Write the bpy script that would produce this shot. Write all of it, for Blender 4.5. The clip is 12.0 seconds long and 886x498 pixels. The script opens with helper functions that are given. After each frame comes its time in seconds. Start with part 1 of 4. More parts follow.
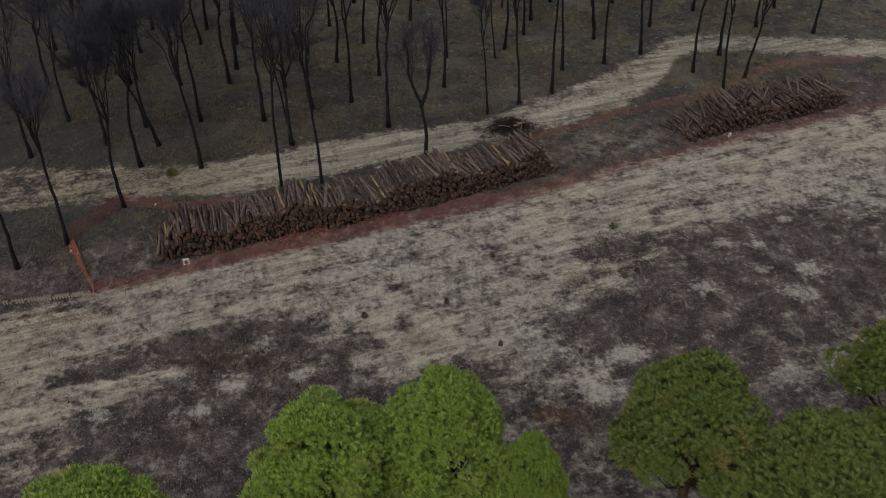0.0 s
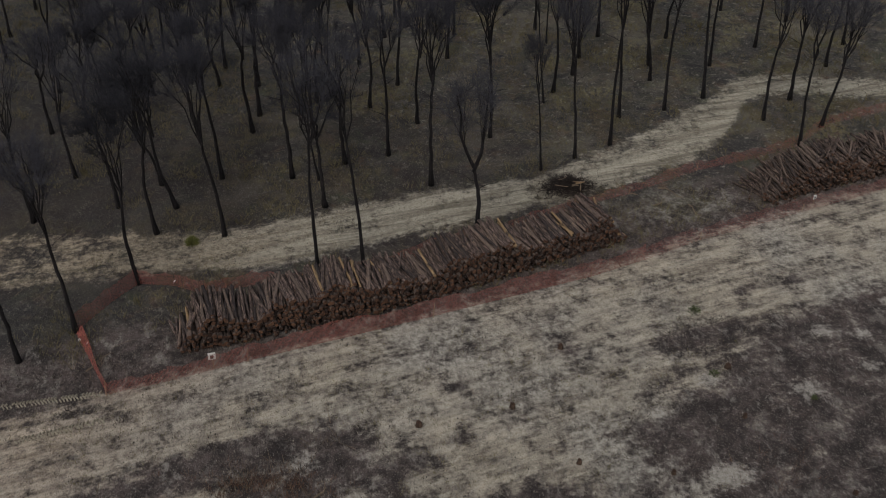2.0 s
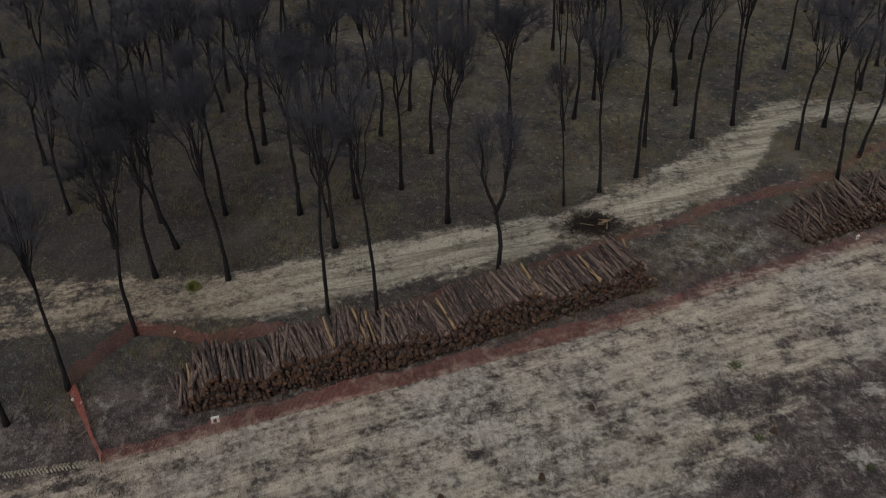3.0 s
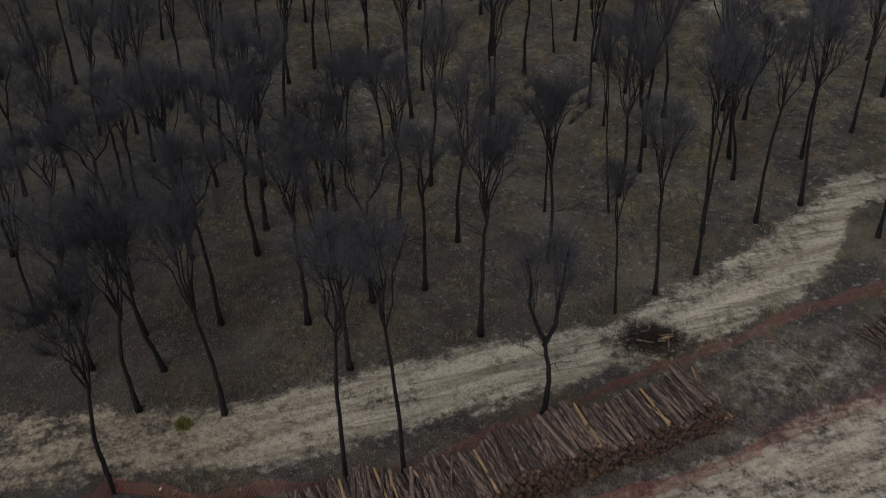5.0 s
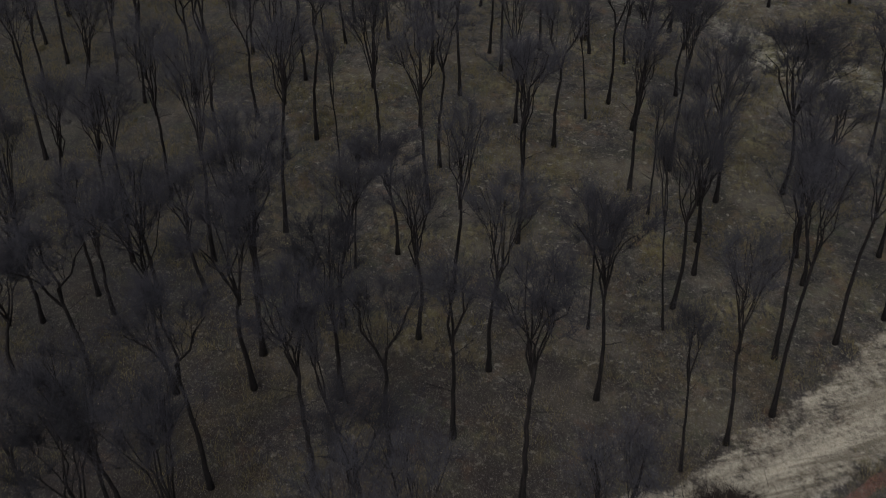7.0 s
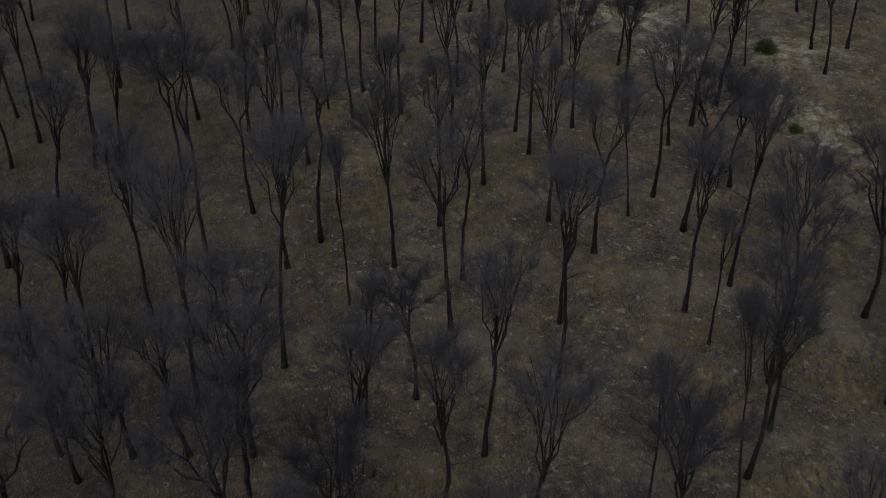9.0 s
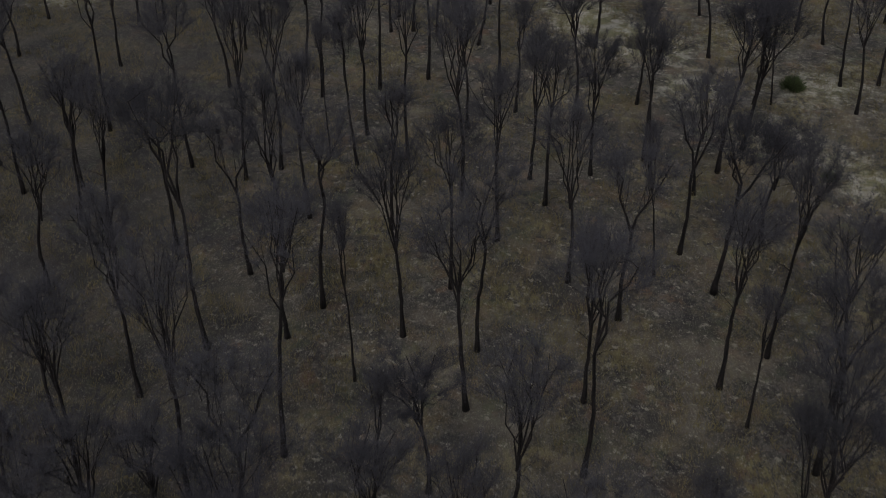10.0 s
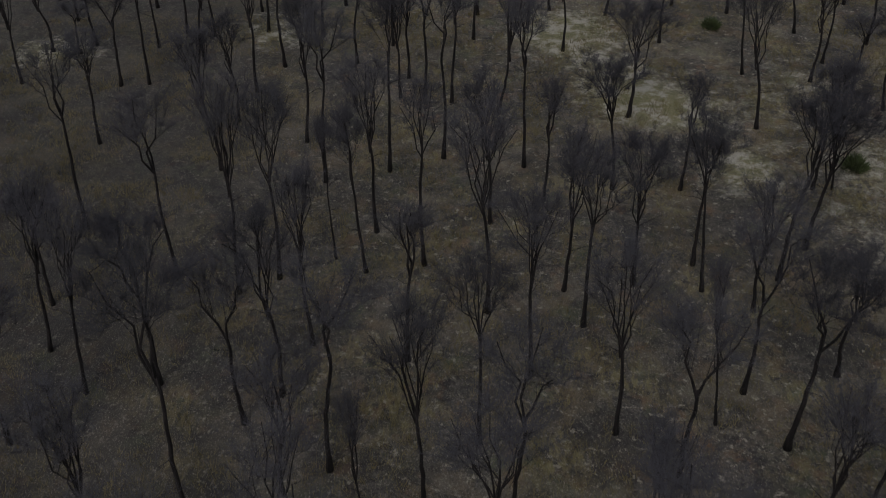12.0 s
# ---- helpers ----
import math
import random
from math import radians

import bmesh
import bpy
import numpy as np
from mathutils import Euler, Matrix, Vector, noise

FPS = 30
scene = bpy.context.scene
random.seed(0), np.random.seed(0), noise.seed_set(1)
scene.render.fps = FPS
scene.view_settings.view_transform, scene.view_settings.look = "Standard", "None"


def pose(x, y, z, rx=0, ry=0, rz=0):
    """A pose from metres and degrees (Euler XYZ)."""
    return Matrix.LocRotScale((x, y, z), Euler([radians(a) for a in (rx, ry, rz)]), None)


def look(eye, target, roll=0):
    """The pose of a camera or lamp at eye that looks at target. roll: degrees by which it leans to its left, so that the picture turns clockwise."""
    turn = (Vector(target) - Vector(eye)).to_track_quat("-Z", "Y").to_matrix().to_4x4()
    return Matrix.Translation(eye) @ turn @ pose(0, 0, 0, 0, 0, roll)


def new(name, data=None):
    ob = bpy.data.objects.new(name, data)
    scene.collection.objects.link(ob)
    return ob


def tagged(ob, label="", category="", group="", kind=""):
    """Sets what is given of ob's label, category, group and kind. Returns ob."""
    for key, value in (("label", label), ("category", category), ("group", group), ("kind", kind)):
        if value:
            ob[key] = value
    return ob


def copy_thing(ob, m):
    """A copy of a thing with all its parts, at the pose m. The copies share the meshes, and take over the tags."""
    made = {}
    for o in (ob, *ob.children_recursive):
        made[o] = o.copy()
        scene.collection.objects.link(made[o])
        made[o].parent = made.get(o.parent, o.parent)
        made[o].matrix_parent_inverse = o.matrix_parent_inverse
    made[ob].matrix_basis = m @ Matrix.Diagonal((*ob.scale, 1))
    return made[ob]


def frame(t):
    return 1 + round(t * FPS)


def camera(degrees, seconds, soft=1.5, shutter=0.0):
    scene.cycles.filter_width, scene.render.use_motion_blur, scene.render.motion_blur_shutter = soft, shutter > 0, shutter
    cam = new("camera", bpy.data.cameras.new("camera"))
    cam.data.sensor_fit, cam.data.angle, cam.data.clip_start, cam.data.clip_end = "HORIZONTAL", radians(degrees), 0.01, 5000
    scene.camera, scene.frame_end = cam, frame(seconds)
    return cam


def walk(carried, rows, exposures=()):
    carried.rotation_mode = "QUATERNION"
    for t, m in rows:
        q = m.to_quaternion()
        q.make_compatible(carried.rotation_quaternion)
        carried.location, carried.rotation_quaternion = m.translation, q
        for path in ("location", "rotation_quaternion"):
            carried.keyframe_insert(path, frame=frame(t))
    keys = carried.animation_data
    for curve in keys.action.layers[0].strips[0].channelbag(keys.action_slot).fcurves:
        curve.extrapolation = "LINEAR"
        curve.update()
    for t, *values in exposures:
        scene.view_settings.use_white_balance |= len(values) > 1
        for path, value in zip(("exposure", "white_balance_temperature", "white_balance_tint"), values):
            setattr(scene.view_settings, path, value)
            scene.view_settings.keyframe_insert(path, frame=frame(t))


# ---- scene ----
cam = camera(46.50, 12.0, soft=1.0, shutter=0.4)
# seconds, x, y, z, yaw, pitch, roll
FLIGHT = [
    (0.0, 0.000, 0.000, 29.807, -0.000, -34.974, 0.710),
    (0.5, -0.842, 1.745, 29.709, 0.010, -34.938, 0.657),
    (1.0, -1.558, 3.552, 29.613, 0.031, -34.923, 0.624),
    (1.5, -2.133, 5.453, 29.524, 0.048, -34.959, 0.638),
    (2.0, -2.640, 7.477, 29.451, 0.055, -34.983, 0.715),
    (2.5, -3.079, 9.456, 29.397, 0.065, -35.027, 0.774),
    (3.0, -3.486, 11.508, 29.383, 0.068, -35.107, 0.775),
    (5.0, -5.056, 20.996, 29.568, -0.102, -35.653, 0.704),
    (5.5, -5.389, 23.325, 29.622, -0.182, -35.748, 0.726),
    (6.0, -5.750, 25.837, 29.700, -0.270, -35.857, 0.757),
    (6.5, -6.095, 28.244, 29.783, -0.356, -35.990, 0.747),
    (7.0, -6.470, 30.534, 29.850, -0.467, -35.998, 0.649),
    (9.0, -7.418, 40.184, 29.942, -0.306, -35.689, 0.639),
    (9.5, -7.670, 42.420, 29.949, -0.348, -35.489, 0.709),
    (10.0, -7.940, 44.891, 30.060, -0.386, -35.408, 0.772),
    (10.5, -8.187, 47.286, 30.321, -0.440, -35.540, 0.849),
    (11.0, -8.369, 49.667, 30.633, -0.450, -35.738, 0.961),
    (11.5, -8.578, 52.241, 30.961, -0.506, -35.960, 1.113),
    (12.0, -8.786, 54.591, 31.223, -0.591, -36.089, 1.265),
]
walk(cam, [(t, pose(x, y, z, 90 + pitch, roll, yaw)) for t, x, y, z, yaw, pitch, roll in FLIGHT])

# ---- light: an overcast sky with a weak, wide sun ----
world = bpy.data.worlds.new("overcast_sky")
scene.world = world
world.use_nodes = True
wn, wl = world.node_tree.nodes, world.node_tree.links
sky = wn.new("ShaderNodeTexSky")
sky.sky_type = "NISHITA"
sky.sun_disc = False
sky.sun_elevation = radians(48)
sky.sun_rotation = radians(200)
sky.air_density, sky.dust_density = 1.5, 4.0
grey = wn.new("ShaderNodeHueSaturation")
grey.inputs["Saturation"].default_value = 0.45
wl.new(sky.outputs[0], grey.inputs["Color"])
wl.new(grey.outputs[0], wn["Background"].inputs["Color"])
wn["Background"].inputs["Strength"].default_value = 0.085
sun = new("sun", bpy.data.lights.new("sun", "SUN"))
sun.data.energy, sun.data.angle, sun.data.color = 0.8, radians(25), (1.0, 0.965, 0.93)
sun.matrix_world = look((-12, -30, 46), (0, 0, 0))
scene.view_settings.exposure = -0.09


# ---- materials ----
class Nodes:
    """A short hand for node materials."""

    def __init__(self, name, rough=0.85):
        self.m = bpy.data.materials.new(name)
        self.m.use_nodes = True
        self.t = self.m.node_tree
        self.b = self.t.nodes["Principled BSDF"]
        self.b.inputs["Roughness"].default_value = rough
        self.b.inputs["Specular IOR Level"].default_value = 0.25
        self.co = self.t.nodes.new("ShaderNodeTexCoord").outputs["Object"]

    def link(self, a, b):
        self.t.links.new(a, b)

    def mapped(self, scale=(1, 1, 1), turn=0.0):
        """Coordinates turned about z first and then scaled."""
        a, b = self.t.nodes.new("ShaderNodeMapping"), self.t.nodes.new("ShaderNodeMapping")
        a.inputs["Rotation"].default_value = (0, 0, turn)
        b.inputs["Scale"].default_value = scale
        self.link(self.co, a.inputs["Vector"])
        self.link(a.outputs[0], b.inputs["Vector"])
        return b.outputs[0]

    def noise(self, scale, detail=4.0, rough=0.6, co=None):
        n = self.t.nodes.new("ShaderNodeTexNoise")
        n.inputs["Scale"].default_value, n.inputs["Detail"].default_value = scale, detail
        n.inputs["Roughness"].default_value = rough
        self.link(co or self.co, n.inputs["Vector"])
        return n.outputs["Fac"]

    def ramp(self, fac, a, b):
        n = self.t.nodes.new("ShaderNodeMapRange")
        n.interpolation_type = "SMOOTHSTEP"
        n.inputs["From Min"].default_value, n.inputs["From Max"].default_value = a, b
        self.link(fac, n.inputs["Value"])
        return n.outputs["Result"]

    def math(self, op, a, b):
        n = self.t.nodes.new("ShaderNodeMath")
        n.operation = op
        for i, v in enumerate((a, b)):
            if isinstance(v, (int, float)):
                n.inputs[i].default_value = v
            else:
                self.link(v, n.inputs[i])
        return n.outputs[0]

    def mix(self, fac, a, b):
        n = self.t.nodes.new("ShaderNodeMix")
        n.data_type = "RGBA"
        for i, v in ((0, fac), (6, a), (7, b)):
            if isinstance(v, (int, float)):
                n.inputs[i].default_value = v
            elif isinstance(v, tuple):
                n.inputs[i].default_value = (*v, 1)
            else:
                self.link(v, n.inputs[i])
        return n.outputs[2]

    def attr(self, name):
        n = self.t.nodes.new("ShaderNodeAttribute")
        n.attribute_name = name
        return n.outputs["Fac"]

    def random(self):
        return self.t.nodes.new("ShaderNodeObjectInfo").outputs["Random"]

    def island(self):
        return self.t.nodes.new("ShaderNodeNewGeometry").outputs["Random Per Island"]

    def done(self, colour, bump=None, depth=0.02, strength=0.5):
        if isinstance(colour, tuple):
            self.b.inputs["Base Color"].default_value = (*colour, 1)
        else:
            self.link(colour, self.b.inputs["Base Color"])
        if bump is not None:
            n = self.t.nodes.new("ShaderNodeBump")
            n.inputs["Distance"].default_value, n.inputs["Strength"].default_value = depth, strength
            self.link(bump, n.inputs["Height"])
            self.link(n.outputs[0], self.b.inputs["Normal"])
        return self.m


def ground_material():
    k = Nodes("burnt_sandy_ground", 0.95)
    along = k.mapped((0.28, 1.7, 1), radians(-21))
    rut = k.mapped((0.06, 1.0, 1), radians(-21))
    fine, mid, big = k.noise(3.4, 6, 0.76), k.noise(0.8, 6, 0.70), k.noise(0.16, 3, 0.5)
    grain = k.noise(7.0, 5, 0.8)
    streak, ruts = k.noise(1.15, 7, 0.75, along), k.noise(1.25, 5, 0.7, rut)
    # forest floor: dark ash, olive grass, straw and rust-coloured needles
    floor = k.mix(k.ramp(mid, 0.38, 0.60), (0.031, 0.029, 0.033), (0.088, 0.081, 0.077))
    floor = k.mix(k.ramp(k.noise(1.5, 7, 0.78, k.mapped((1, 1, 1), 0.7)), 0.44, 0.68), floor, (0.150, 0.140, 0.118))
    floor = k.mix(k.math("MULTIPLY", k.ramp(k.noise(0.33, 6, 0.7, k.mapped((1, 1, 1), 1.9)), 0.50, 0.68), 0.65), floor, (0.178, 0.130, 0.072))
    floor = k.mix(k.math("MULTIPLY", k.ramp(k.noise(0.45, 6, 0.7, k.mapped((1, 1, 1), 2.9)), 0.48, 0.72), 0.6), floor, (0.108, 0.106, 0.059))
    floor = k.mix(k.ramp(grain, 0.40, 0.56), k.mix(0.6, floor, (0.018, 0.017, 0.017)), floor)
    floor = k.mix(k.math("MULTIPLY", k.ramp(k.noise(0.55, 6, 0.72, k.mapped((1, 1, 1), 0.95)), 0.53, 0.68), 0.48), floor, (0.200, 0.115, 0.064))
    floor = k.mix(k.math("MULTIPLY", k.ramp(k.noise(0.38, 6, 0.72, k.mapped((1, 1, 1), 2.4)), 0.53, 0.68), 0.55), floor, (0.098, 0.118, 0.062))
    tuft = k.noise(1.6, 5, 0.7, k.mapped((2.2, 0.9, 1), 0.1))
    meadow = k.ramp(k.noise(0.26, 3, 0.6, k.mapped((1, 1, 1), 3.3)), 0.47, 0.66)
    floor = k.mix(k.math("MULTIPLY", k.math("MULTIPLY", meadow, k.ramp(tuft, 0.42, 0.58)), 0.72), floor, (0.212, 0.180, 0.088))
    floor = k.mix(k.math("MULTIPLY", k.ramp(k.noise(0.22, 4, 0.6, k.mapped((1, 1, 1), 4.1)), 0.50, 0.66), 0.5), floor, (0.185, 0.162, 0.126))
    floor = k.mix(k.math("MULTIPLY", k.ramp(k.noise(0.30, 4, 0.6, k.mapped((1, 1, 1), 5.3)), 0.50, 0.64), 0.6), floor, (0.034, 0.032, 0.033))
    floor = k.mix(k.math("MULTIPLY", k.ramp(k.noise(2.4, 5, 0.7, k.mapped((1, 1, 1), 0.4)), 0.58, 0.64), 0.7), floor, (0.30, 0.28, 0.23))
    # the floor gets darker towards the west
    floor = k.mix(k.math("MULTIPLY", k.ramp(k.math("ADD", k.attr("west_tint"), k.math("SUBTRACT", k.noise(0.25, 4, 0.6), 0.5)), 0.1, 0.9), 0.6), floor, (0.026, 0.025, 0.027))
    burn = k.math("ADD", k.attr("burn"), k.math("MULTIPLY", k.math("SUBTRACT", k.noise(0.4, 5, 0.65, k.mapped((1, 1, 1), 0.3)), 0.5), 1.6))
    floor = k.mix(k.math("MULTIPLY", k.ramp(burn, 0.15, 1.0), 0.62), floor, (0.036, 0.026, 0.024))
    # charred heath with grey ash
    char = k.mix(k.ramp(mid, 0.36, 0.64), (0.040, 0.032, 0.031), (0.150, 0.118, 0.109))
    char = k.mix(k.math("MULTIPLY", k.ramp(k.noise(0.33, 5, 0.65, k.mapped((1, 1, 1), 2.2)), 0.48, 0.66), 0.45), char, (0.122, 0.090, 0.079))
    char = k.mix(k.ramp(grain, 0.38, 0.60), k.mix(0.6, char, (0.026, 0.022, 0.021)), char)
    char = k.mix(k.math("MULTIPLY", k.ramp(k.noise(0.85, 6, 0.7, k.mapped((1, 1, 1), 1.1)), 0.54, 0.66), 0.5), char, (0.260, 0.232, 0.204))
    char = k.mix(k.math("MULTIPLY", k.ramp(k.noise(0.8, 8, 0.74, k.mapped((1, 1.5, 1), 4.6)), 0.54, 0.67), 0.7), char, (0.38, 0.348, 0.310))
    char = k.mix(k.math("MULTIPLY", k.ramp(fine, 0.56, 0.64), 0.5), char, (0.245, 0.222, 0.20))
    blot = k.ramp(k.math("ADD", k.attr("blot"), k.math("MULTIPLY", k.math("ADD", k.math("SUBTRACT", mid, 0.5), k.math("MULTIPLY", k.math("SUBTRACT", fine, 0.5), 1.6)), 1.3)), 0.30, 0.98)
    # pale sand, streaked by wheels and speckled with dead stubble
    sand = k.mix(k.ramp(streak, 0.32, 0.66), (0.305, 0.264, 0.205), (0.60, 0.532, 0.422))
    ash = k.mix(k.ramp(fine, 0.38, 0.62), (0.27, 0.249, 0.214), (0.53, 0.491, 0.424))
    sand = k.mix(k.ramp(big, 0.38, 0.66), sand, ash)
    sand = k.mix(k.math("MULTIPLY", k.ramp(ruts, 0.50, 0.64), 0.5), sand, (0.58, 0.525, 0.44))
    # scraped and raked marks that cross the road's line
    for turn, at in ((-52, 0.9), (38, 2.3), (-3, 3.7)):
        where = k.ramp(k.noise(0.11, 2, 0.5, k.mapped((1, 1, 1), at)), 0.50, 0.62)
        comb = k.noise(1.3, 5, 0.7, k.mapped((1.7, 0.30, 1), radians(turn)))
        sand = k.mix(k.math("MULTIPLY", k.math("MULTIPLY", where, k.ramp(comb, 0.48, 0.64)), 0.42), sand, (0.19, 0.172, 0.148))
        sand = k.mix(k.math("MULTIPLY", k.math("MULTIPLY", where, k.ramp(comb, 0.46, 0.34)), 0.35), sand, (0.60, 0.56, 0.49))
    # the sand turns tan towards the west
    sand = k.mix(k.math("MULTIPLY", k.ramp(k.attr("west_tint"), 0.05, 0.7), 0.6), sand, k.mix(k.ramp(streak, 0.34, 0.64), (0.252, 0.188, 0.139), (0.57, 0.458, 0.355)))
    groove = k.noise(1.5, 5, 0.65, k.mapped((0.05, 1.0, 1), radians(-24)))
    way = k.mix(k.ramp(k.math("ADD", k.math("MULTIPLY", fine, 0.35), k.math("MULTIPLY", groove, 0.65)), 0.38, 0.60), (0.265, 0.236, 0.183), (0.53, 0.482, 0.385))
    comb = k.noise(1.0, 4, 0.6, k.mapped((0.16, 2.6, 1), radians(-13)))
    way = k.mix(k.math("MULTIPLY", k.ramp(comb, 0.52, 0.62), 0.55), way, (0.125, 0.108, 0.080))
    way = k.mix(k.math("MULTIPLY", k.ramp(k.attr("west_tint"), 0.0, 0.6), 0.8), way, k.mix(k.ramp(k.math("ADD", k.math("MULTIPLY", fine, 0.5), k.math("MULTIPLY", comb, 0.5)), 0.42, 0.60), (0.175, 0.135, 0.092), (0.46, 0.375, 0.27)))
    on_way = k.ramp(k.attr("track"), 0.2, 0.8)
    sand = k.mix(on_way, sand, way)
    sand = k.mix(k.math("MULTIPLY", k.ramp(grain, 0.54, 0.62), k.math("SUBTRACT", 0.56, k.math("MULTIPLY", k.attr("west_tint"), 0.22))), sand, (0.12, 0.102, 0.084))
    sand = k.mix(k.math("MULTIPLY", k.ramp(k.noise(0.75, 7, 0.72, k.mapped((0.7, 1.25, 1), radians(-12))), 0.54, 0.66), k.math("SUBTRACT", 0.55, k.math("MULTIPLY", k.attr("west_tint"), 0.25))), sand, (0.12, 0.104, 0.092))
    # the borders of the sand are ragged
    rag = k.math("ADD", k.math("MULTIPLY", k.math("SUBTRACT", mid, 0.5), 3.0), k.math("MULTIPLY", k.math("SUBTRACT", streak, 0.5), 1.5))
    rag = k.math("ADD", rag, k.math("MULTIPLY", k.math("SUBTRACT", fine, 0.5), 1.9))
    dirt = k.mix(k.ramp(k.attr("heath"), 0.25, 0.6), floor, char)
    pale = k.ramp(k.math("ADD", k.attr("pale"), k.math("MULTIPLY", k.math("ADD", k.math("SUBTRACT", mid, 0.5), k.math("SUBTRACT", fine, 0.5)), 1.6)), 0.30, 1.15)
    dirt = k.mix(k.math("MULTIPLY", pale, 0.8), dirt, k.mix(k.ramp(mid, 0.44, 0.60), (0.195, 0.186, 0.098), (0.40, 0.385, 0.335)))
    s = k.ramp(k.math("ADD", k.attr("sand"), rag), -0.02, 0.92)
    col = k.mix(s, dirt, sand)
    col = k.mix(k.math("MULTIPLY", blot, 0.85), col, k.mix(k.ramp(fine, 0.36, 0.62), (0.33, 0.30, 0.262), (0.52, 0.482, 0.43)))
    speck = k.noise(15.0, 4, 0.75)
    col = k.mix(k.math("MULTIPLY", k.ramp(speck, 0.50, 0.34), 0.34), col, (0.030, 0.025, 0.023))
    col = k.mix(k.math("MULTIPLY", k.ramp(speck, 0.54, 0.68), 0.32), col, (0.60, 0.55, 0.48))
    h = k.math("ADD", k.math("MULTIPLY", fine, 0.6), k.math("MULTIPLY", grain, 0.6))
    return k.done(col, h, 0.16, 0.9)


def bark_material(name, dark, light):
    k = Nodes(name, 0.9)
    up = k.mapped((9, 9, 1.6))
    n = k.noise(1.0, 5, 0.7, up)
    col = k.mix(k.ramp(n, 0.35, 0.7), dark, light)
    col = k.mix(k.math("MULTIPLY", k.random(), 0.35), col, dark)
    return k.done(col, n, 0.03, 0.8)


def twig_material(name, light):
    k = Nodes(name, 0.9)
    col = k.mix(k.island(), light, tuple(0.62 * c for c in light))
    col = k.mix(k.ramp(k.random(), 0.45, 1.0), col, tuple(0.55 * c for c in light))
    return k.done(col)


def log_bark_material(name, dark, light, sooty):
    k = Nodes(name, 0.85)
    n = k.noise(1.0, 6, 0.7, k.mapped((20, 20, 3.5)))
    patch = k.noise(2.2, 4, 0.7)
    col = k.mix(k.ramp(n, 0.42, 0.64), dark, light)
    col = k.mix(k.math("MULTIPLY", k.ramp(k.island(), 0.45, 1.0), 0.55), col, (0.155, 0.100, 0.074))
    col = k.mix(k.math("MULTIPLY", k.ramp(k.random(), 0.35, 1.0), sooty), col, (0.020, 0.018, 0.020))
    col = k.mix(k.math("MULTIPLY", k.ramp(k.math("FRACT", k.math("MULTIPLY", k.random(), 7.3), 0), 0.76, 0.9), 0.4), col, (0.27, 0.20, 0.16))
    col = k.mix(k.ramp(patch, 0.62, 0.72), col, (0.26, 0.185, 0.13))
    return k.done(col, n, 0.03, 0.9)


def log_end_material():
    k = Nodes("cut_log_end", 0.85)
    col = k.mix(k.island(), (0.014, 0.009, 0.008), (0.170, 0.086, 0.051))
    col = k.mix(k.math("MULTIPLY", k.ramp(k.noise(9.0, 4, 0.7), 0.42, 0.62), 0.7), col, (0.030, 0.020, 0.017))
    return k.done(col)


def peeled_material():
    """Pine wood stripped of its bark in places."""
    k = Nodes("half_peeled_pine_wood", 0.8)
    n = k.noise(1.0, 5, 0.7, k.mapped((12, 12, 1.5)))
    wood = k.mix(k.ramp(n, 0.3, 0.7), (0.17, 0.112, 0.062), (0.39, 0.266, 0.148))
    col = k.mix(k.ramp(k.noise(1.6, 4, 0.7), 0.54, 0.62), wood, k.mix(n, (0.015, 0.013, 0.013), (0.10, 0.07, 0.055)))
    return k.done(col, n, 0.02, 0.6)


def plain_material(name, a, b, scale=6.0, rough=0.85, per_island=False):
    k = Nodes(name, rough)
    n = k.noise(scale, 5, 0.65)
    f = k.math("ADD", k.math("MULTIPLY", k.ramp(n, 0.3, 0.7), 0.6), k.math("MULTIPLY", k.island() if per_island else k.random(), 0.4))
    return k.done(k.mix(f, a, b), n, 0.01, 0.4)


def needle_material(name, young, old, dry):
    k = Nodes(name, 0.55)
    col = k.mix(k.island(), old, young)
    col = k.mix(k.ramp(k.noise(0.9, 3, 0.6), 0.56, 0.76), col, dry)
    glow = k.t.nodes.new("ShaderNodeBsdfTranslucent")
    k.link(col, glow.inputs["Color"])
    both = k.t.nodes.new("ShaderNodeMixShader")
    both.inputs[0].default_value = 0.35
    k.done(col)
    k.link(k.b.outputs[0], both.inputs[1])
    k.link(glow.outputs[0], both.inputs[2])
    k.link(both.outputs[0], k.t.nodes["Material Output"].inputs["Surface"])
    return k.m


GROUND = ground_material()
BARK = bark_material("charred_bark", (0.006, 0.0055, 0.0065), (0.028, 0.023, 0.024))
TWIG = twig_material("scorched_twigs", (0.074, 0.073, 0.089))
BLACK_TWIG = twig_material("blackened_twigs", (0.052, 0.051, 0.064))
LOG_BARK = log_bark_material("log_bark", (0.022, 0.017, 0.017), (0.255, 0.182, 0.156), 0.75)
LOG_END = log_end_material()
PEELED = peeled_material()
NETTING = plain_material("orange_red_plastic_netting", (0.215, 0.072, 0.060), (0.31, 0.112, 0.092), 0.8, 0.6, True)
STAKE = plain_material("thin_wooden_stake", (0.20, 0.13, 0.08), (0.34, 0.26, 0.18), 8.0)
RUST = plain_material("rust_brown_dead_shrub", (0.07, 0.038, 0.026), (0.20, 0.115, 0.075), 1.2, 0.9, True)
CHIP = plain_material("pale_wood_chips", (0.10, 0.085, 0.065), (0.34, 0.30, 0.245), 1.0, 0.9, True)
STRAW = plain_material("dry_grass", (0.070, 0.060, 0.034), (0.220, 0.187, 0.090), 0.6, 0.9, True)
